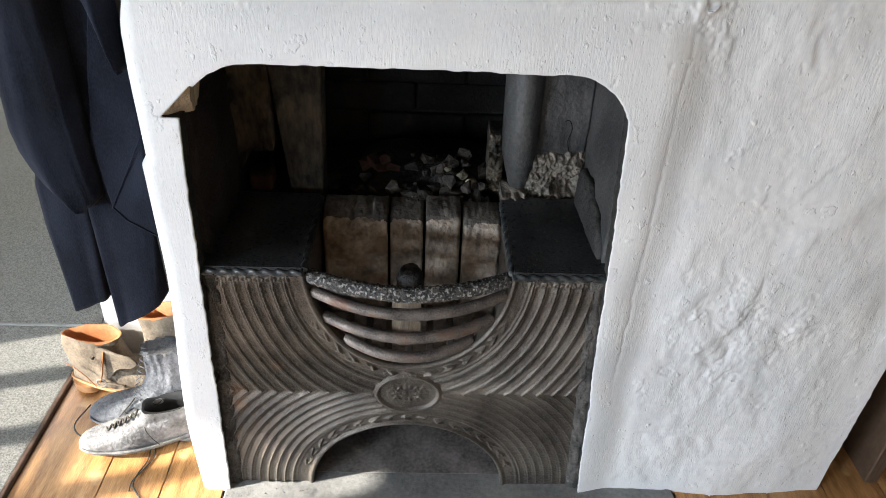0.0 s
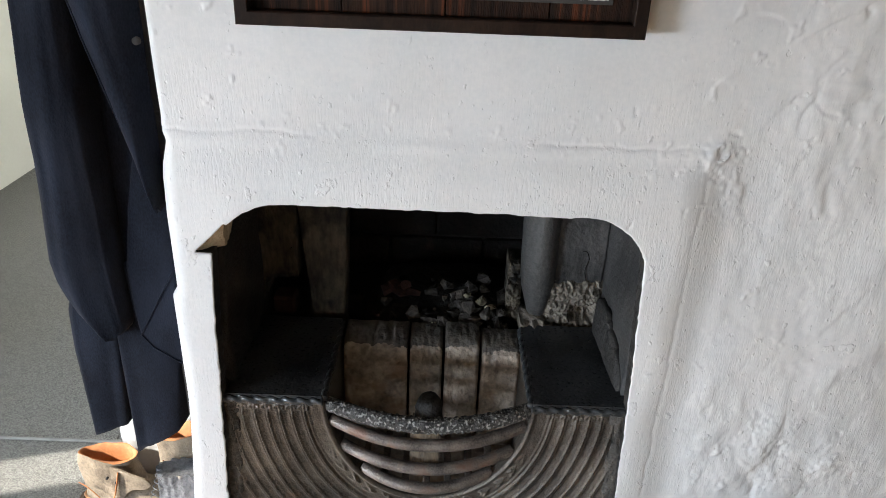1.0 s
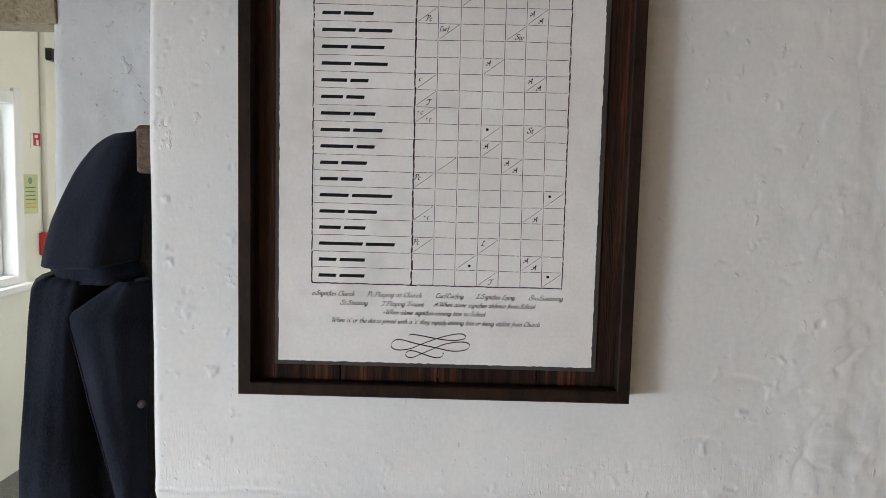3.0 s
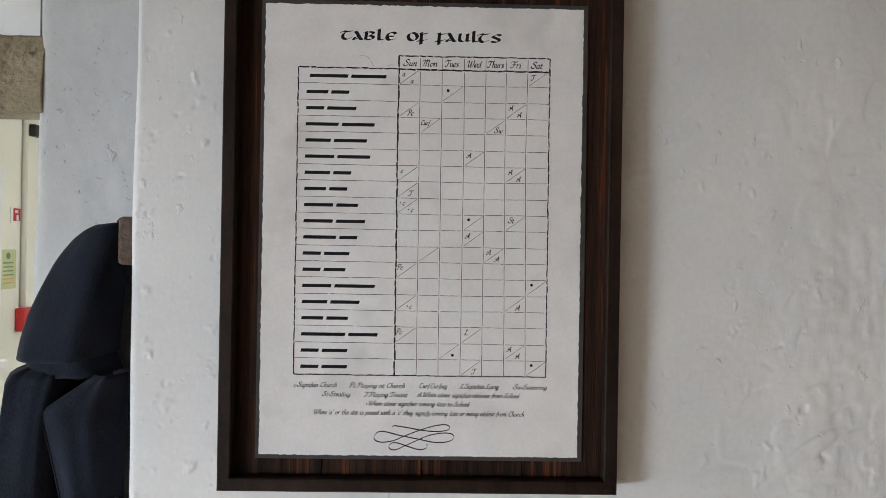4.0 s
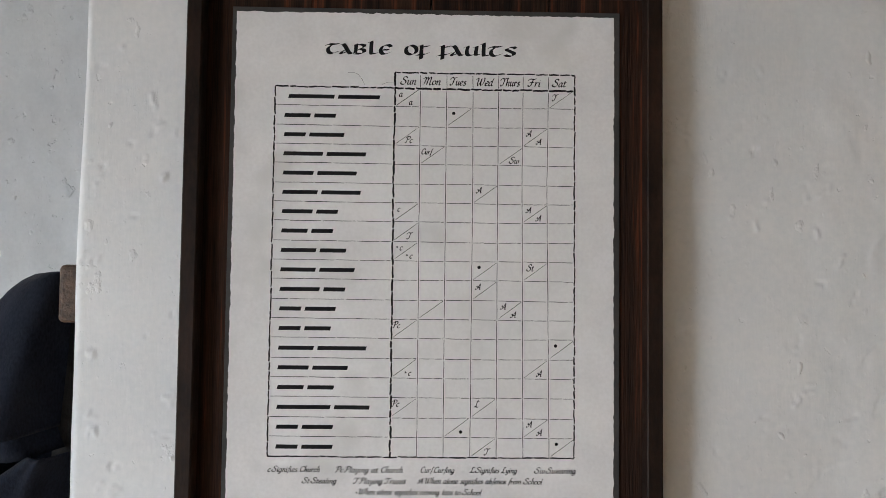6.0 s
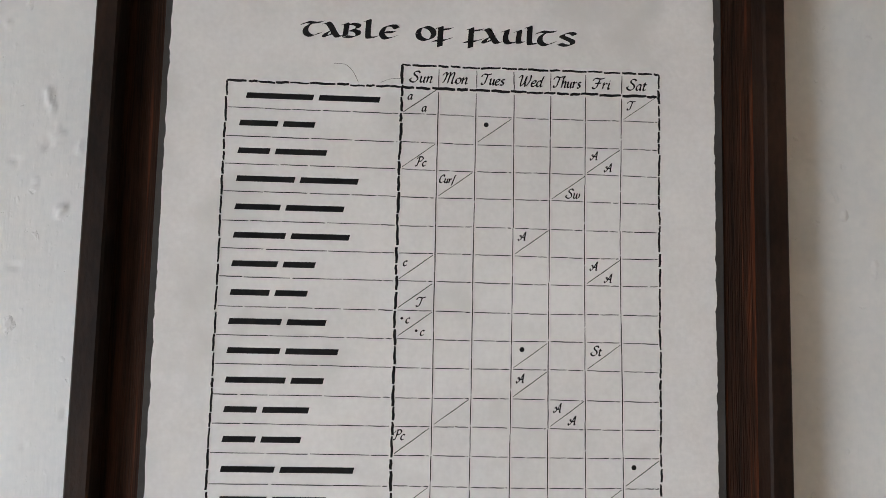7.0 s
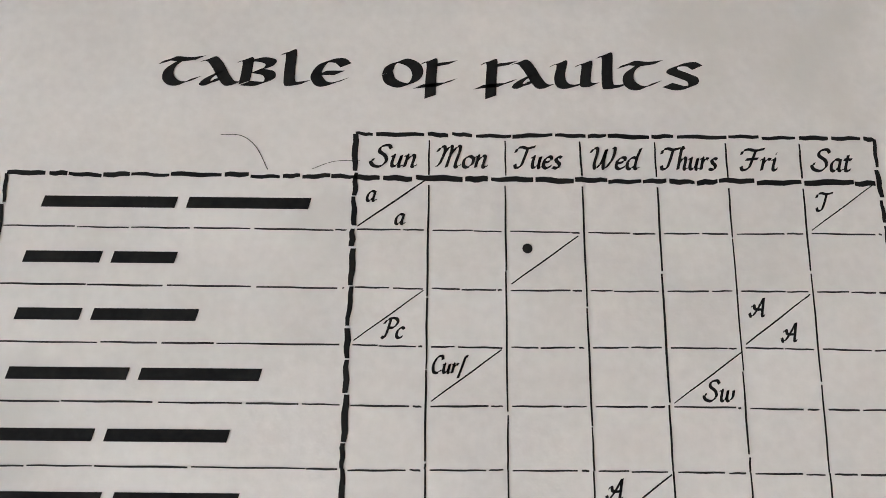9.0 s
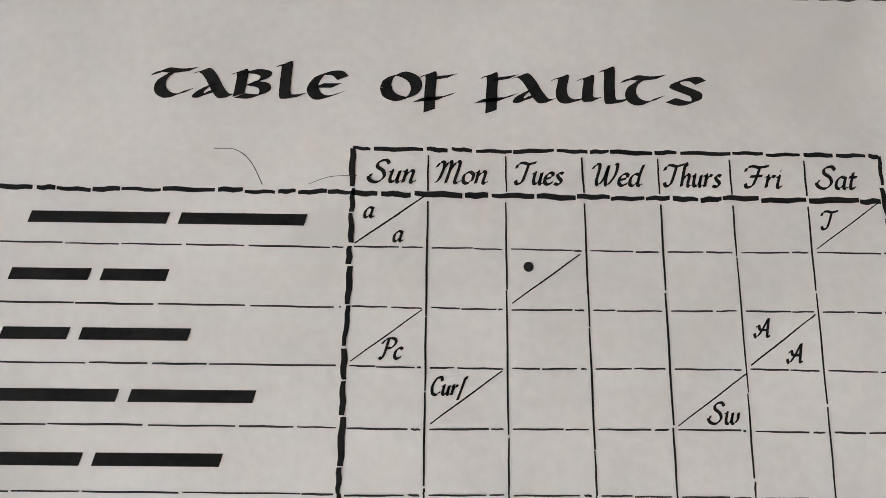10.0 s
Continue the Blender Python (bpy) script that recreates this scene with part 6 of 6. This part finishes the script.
for i in range(121):
    x = -1.75 + (1.75 - 0.690) * i / 120
    n = lambda k: 0.005 * noise.noise(Vector((x * 9, k, 3))) + 0.004 * noise.noise(Vector((x * 38, k, 5))) + 0.003 * noise.noise(Vector((x * 90, k, 7)))
    rings.append([(x, WY + 0.001 + n(0), 1.748 + 0.6 * n(1)), (x, WY - 0.005 + 0.5 * n(2), 1.77), (x, WY - 0.005 + 0.5 * n(2.4), 1.80), (x, WY - 0.003 + 1.2 * n(3), 1.825), (x, WY + 0.002 + 1.8 * n(3.5), 1.845), (x, WY + 0.004 + 1.8 * n(4.2), 1.868), (x, WY + 0.012 + n(5), 1.889 + n(6)), (x, WY + 0.07, 1.889), (x, WY + 0.07, 1.746)])
tagged(part("lintel_beam", loft(rings), M_BEAM), "rough brown stone lintel over the doorway", "lintel", kind="structure")
for y0, y1, z0, z1 in ((-4.15, -3.20, 0, 2.42), (-2.00, -1.535, 0, 2.42), (-3.20, -2.00, 0, 0.60), (-3.20, -2.00, 1.80, 2.42), (-0.13, 0.65, 0, 2.42), (-1.535, -0.13, 0, 0.54), (-1.535, -0.13, 1.99, 2.42)):
    wall("wall_west", -3.35, -3.2, y0, y1, z0, z1, M_ROOM, "white plaster wall with a window")
wall("wall_east", 2.6, 2.7, -4.0, 0.65, 0, 2.42, M_ROOM, "white plaster wall")
tagged(part("ceiling", box(-3.5, 2.7, -4.15, 0.80, 2.42, 2.5, 0.0), M_CEILING), "unseen ceiling, kept dark to hold down bounced light", "ceiling", kind="structure")
# the wall behind the camera, with two window openings
Y0, Y1 = -4.15, -4.00
for x0, x1, z0, z1 in ((-3.5, -2.50, 0, 2.42), (-1.30, 2.7, 0, 2.42), (-2.50, -1.30, 0, 0.55), (-2.50, -1.30, 1.65, 2.42)):
    wall("wall_south", x0, x1, Y0, Y1, z0, z1, M_ROOM, "white plaster wall with a window")


def window(name, x0, x1, z0, z1, y, columns, rows, wide, label):
    ob = thing(name, (x0 + x1) / 2, y, z0, label, "window", kind="structure")
    for bx in (box(x0, x0 + 0.05, y - 0.03, y + 0.03, z0, z1, 0.003), box(x1 - 0.05, x1, y - 0.03, y + 0.03, z0, z1, 0.003), box(x0 + 0.05, x1 - 0.05, y - 0.03, y + 0.03, z0, z0 + 0.05, 0.003), box(x0 + 0.05, x1 - 0.05, y - 0.03, y + 0.03, z1 - 0.05, z1, 0.003)):
        part("window_frame", bx, M_WHITEPAINT, ob)
    for c in range(1, columns):
        x = x0 + (x1 - x0) * c / columns
        part("glazing_bar", box(x - wide / 2, x + wide / 2, y - 0.02, y + 0.02, z0 + 0.05, z1 - 0.05, 0.003), M_WHITEPAINT, ob)
    for r in range(1, rows):
        z = z0 + (z1 - z0) * r / rows
        part("glazing_bar", box(x0 + 0.05, x1 - 0.05, y - 0.021, y + 0.019, z - wide / 2, z + wide / 2, 0.003), M_WHITEPAINT, ob)
    return ob


window("window_2", -2.50, -1.30, 0.55, 1.65, -4.10, 3, 3, 0.03, "white small-paned window")


def west_window(name, y0, y1, z0, z1, columns, rows, wide):
    ob = thing(name, -3.27, (y0 + y1) / 2, z0, "white small-paned window in the west wall", "window", kind="structure")
    for a, b, c, d in ((y0, y0 + 0.05, z0, z1), (y1 - 0.05, y1, z0, z1), (y0 + 0.05, y1 - 0.05, z0, z0 + 0.05), (y0 + 0.05, y1 - 0.05, z1 - 0.05, z1)):
        part("window_frame", box(-3.30, -3.24, a, b, c, d, 0.003), M_WHITEPAINT, ob)
    for k in range(1, columns):
        y = y0 + 0.02 + (y1 - y0 - 0.04) * k / columns
        part("glazing_bar", box(-3.29, -3.25, y - wide / 2, y + wide / 2, z0 + 0.05, z1 - 0.05, 0.003), M_WHITEPAINT, ob)
    for k in range(1, rows):
        z = z0 + 0.02 + (z1 - z0 - 0.04) * k / rows
        part("glazing_bar", box(-3.288, -3.252, y0 + 0.05, y1 - 0.05, z - wide * 0.35, z + wide * 0.35, 0.003), M_WHITEPAINT, ob)


west_window("window_1", -1.535, -0.13, 0.54, 1.99, 7, 3, 0.052)
west_window("window_4", -3.20, -2.00, 0.60, 1.80, 4, 4, 0.030)

# ---- room beyond the doorway ----
FXW = -2.10
for y0, y1, z0, z1 in ((0.65, 1.30, 0, 2.5), (2.565, 3.5, 0, 2.5), (1.30, 2.565, 0, 0.93), (1.30, 2.565, 1.86, 2.5)):
    wall("wall_far_left", FXW - 0.14, FXW, y0, y1, z0, z1, M_CREAM, "cream-painted wall of the room beyond")
wall("wall_far_end", FXW, 1.0, 3.40, 3.5, 0, 2.5, M_CREAM, "cream-painted end wall")
# unseen side wall, its opening added for the fill lamp at x = 0.88
for y0, y1, z0, z1 in ((0.80, 1.50, 0, 2.5), (2.70, 3.40, 0, 2.5), (1.50, 2.70, 0, 0.90), (1.50, 2.70, 1.90, 2.5)):
    wall("wall_far_right", 0.9, 1.0, y0, y1, z0, z1, M_CREAM, "unseen cream side wall with an opening added for a fill lamp")
tagged(part("ceiling_beyond", box(-3.5, 1.0, 0.80, 3.5, 2.42, 2.5, 0.0), M_ROOM), "white ceiling of the room beyond", "ceiling", kind="structure")
win = thing("window_3", FXW, 1.95, 0.93, "white-framed bright window in the cream wall", "window", kind="structure")
for b in (box(FXW - 0.06, FXW + 0.018, 2.52, 2.585, 0.90, 1.89, 0.004), box(FXW - 0.06, FXW + 0.018, 1.28, 1.345, 0.90, 1.89, 0.004), box(FXW - 0.06, FXW + 0.018, 1.345, 2.52, 1.815, 1.875, 0.004), box(FXW - 0.06, FXW + 0.018, 1.345, 2.52, 0.945, 0.985, 0.004)):
    part("window_frame", b, M_WHITEPAINT, win)
part("inner_frame", box(FXW - 0.09, FXW - 0.061, 2.47, 2.55, 0.95, 1.86, 0.003), M_WHITEPAINT, win)
part("window_sill", box(FXW - 0.14, FXW + 0.05, 1.26, 2.60, 0.905, 0.944, 0.006), M_WHITEPAINT, win)
pane = part("pane", box(FXW - 0.082, FXW - 0.078, 1.30, 2.50, 0.95, 1.85, 0.0), M_GLASS, win)
pane.visible_shadow = False
tagged(part("backdrop", box(FXW - 0.60, FXW - 0.58, 0.6, 6.0, 0.2, 3.2, 0.0), M_OUTSIDE), "bright overcast daylight outside the window", "backdrop", kind="structure")


def far_z(z):
    return 1.53 + (z - 1.53) * 0.955


def far_y(y):
    return -0.95 + (y + 0.95) * 0.955


sign = thing("fire_sign", FXW, far_y(2.89), far_z(1.66), "small red and white fire equipment sign on the cream wall", "sign")
part("sign_plate", box(FXW + 0.001, FXW + 0.004, far_y(2.846), far_y(2.937), far_z(1.618), far_z(1.701), 0.0005), M_SIGNWHITE, sign)
part("red_panel", box(FXW + 0.0042, FXW + 0.0048, far_y(2.868), far_y(2.933), far_z(1.63), far_z(1.697), 0.0), M_RED, sign)
part("pictogram", box(FXW + 0.005, FXW + 0.0055, far_y(2.895), far_y(2.915), far_z(1.633), far_z(1.662), 0.0), M_SIGNWHITE, sign)
part("pictogram", box(FXW + 0.005, FXW + 0.0055, far_y(2.880), far_y(2.910), far_z(1.672), far_z(1.688), 0.0), M_SIGNWHITE, sign)
notice2 = thing("safety_notice", FXW, far_y(2.83), far_z(1.37), "pale green safety notice with printed lines on the cream wall", "notice")
part("notice_plate", box(FXW + 0.001, FXW + 0.004, far_y(2.758), far_y(2.900), far_z(1.272), far_z(1.478), 0.0005), M_SIGNGLOW, notice2)
part("emblem", tube([Vector((FXW + 0.0042, far_y(2.83), far_z(1.445))), Vector((FXW + 0.005, far_y(2.83), far_z(1.445)))], 0.017, 16), M_SIGNGREEN, notice2)
for i in range(6):
    part("print_bar", box(FXW + 0.0042, FXW + 0.0048, far_y(2.785), far_y(2.875), far_z(1.405 - 0.021 * i), far_z(1.411 - 0.021 * i), 0.0), M_SIGNORANGE if i > 3 else M_SIGNGREEN, notice2)
conduit = thing("conduit", FXW, far_y(2.953), 1.2, "cream painted conduit running down the cream wall", "conduit")
part("pipe", tube([Vector((FXW + 0.012, far_y(2.953), 1.14)), Vector((FXW + 0.012, far_y(2.953), 1.8)), Vector((FXW + 0.012, far_y(2.953), 2.41))], 0.014, 10), M_GREYPIPE, conduit, smooth=True)
alarm = thing("alarm_box", FXW, far_y(2.96), far_z(1.10), "red fire alarm box below the conduit", "alarm box")
part("case", box(FXW + 0.001, FXW + 0.055, far_y(2.900), far_y(3.025), far_z(1.040), far_z(1.165), 0.008, 2), M_RED, alarm)
part("cable_gland", tube([Vector((FXW + 0.012, far_y(2.953), 1.115)), Vector((FXW + 0.012, far_y(2.953), 1.160))], 0.019, 10), M_RED, alarm)
sensor = thing("door_sensor", FXW, far_y(3.03), far_z(2.12), "small black sensor on the wall under the lintel", "sensor")
part("case", box(FXW + 0.001, FXW + 0.035, far_y(3.005), far_y(3.08), far_z(2.10), far_z(2.165), 0.004), M_BLACKPLASTIC, sensor)

# ---- floors ----
subfloor = tagged(part("floor", box(-3.5, 2.7, -4.15, 3.5, -0.12, -0.021, 0.0), M_SOOT), "wooden floor of wide varnished pine boards", "floor", kind="structure")
tagged(part("hearth", box(-0.385, 0.576, -0.55, 0.62, -0.02, 0.004, 0.004), M_HEARTH), "grey stone hearth slab", "hearth", kind="structure")
CX = -0.842
carpet = tagged(part("carpet", box(-3.2, CX, -4.0, 3.4, -0.02, 0.008, 0.003), M_CARPET), "grey flecked carpet", "carpet", kind="structure")
tagged(part("carpet_beyond", box(CX + 0.002, 0.9, 0.655, 3.4, -0.02, 0.0075, 0.003), M_CARPET), "grey flecked carpet", "carpet", kind="structure")
tagged(part("carpet_at_door", box(CX + 0.002, -0.66, 0.349, 0.654, -0.02, 0.0078, 0.003), M_CARPET), "grey flecked carpet", "carpet", kind="structure")
tagged(part("threshold_strip", box(-1.60, -0.72, 0.514, 0.526, 0.0082, 0.0115, 0.002), M_STRIP), "aluminium threshold strip across the carpet", "trim", kind="structure")
tagged(part("carpet_edging", box(CX - 0.002, CX + 0.010, -4.0, 0.345, -0.02, 0.0095, 0.002), M_PEG), "dark wooden carpet edging", "trim", kind="structure")
BOARD_W = 0.1305
x = CX + 0.011
first = 0.655 - 0.1305 * 11
edges = [CX + 0.011] + [first + BOARD_W * i for i in range(-1, 28) if first + BOARD_W * i > CX + 0.10]
cuts = []
for a, b in zip(edges, edges[1:]):
    for stop in (-0.387, 0.578):
        if a < stop < b:
            cuts += [(a, stop - 0.0012), (stop + 0.0012, b)]
            break
    else:
        cuts.append((a, b))
for a, b in cuts:
    at_hearth = a > -0.39 and b < 0.58
    part("floor_board", box(a + 0.0012, b - 0.0012, -4.0, -0.552 if at_hearth else 0.348, -0.02, 0.0, 0.0012), M_BOARD, subfloor)

# crumbs of plaster and soot along the foot of the grate
rnd = random.Random(31)
verts, faces = [], []
for i in range(70):
    x, y = (rnd.uniform(-0.37, 0.40), 0.018 - abs(rnd.gauss(0, 0.020))) if i % 3 else (rnd.choice((-0.365, 0.365)) + rnd.gauss(0, 0.012), -abs(rnd.gauss(0, 0.022)))
    s = rnd.uniform(0.0008, 0.0024)
    k = len(verts)
    verts += [(x + s * rnd.uniform(0.6, 1.3) * a, y + s * rnd.uniform(0.6, 1.3) * b, 0.0042 + s * (0.6 + 0.7 * c * rnd.uniform(0.6, 1.2))) for a, b, c in ((1, 0, 0), (0, 1, 0), (-1, 0, 0), (0, -1, 0), (0, 0, 1), (0, 0, -0.8))]
    faces += [(k, k + 1, k + 4), (k + 1, k + 2, k + 4), (k + 2, k + 3, k + 4), (k + 3, k, k + 4), (k + 1, k, k + 5), (k + 2, k + 1, k + 5), (k + 3, k + 2, k + 5), (k, k + 3, k + 5)]
tagged(part("plaster_crumbs", (verts, faces), M_MORTAR), "small pale crumbs of plaster fallen on the hearth", "crumbs", kind="stuff")
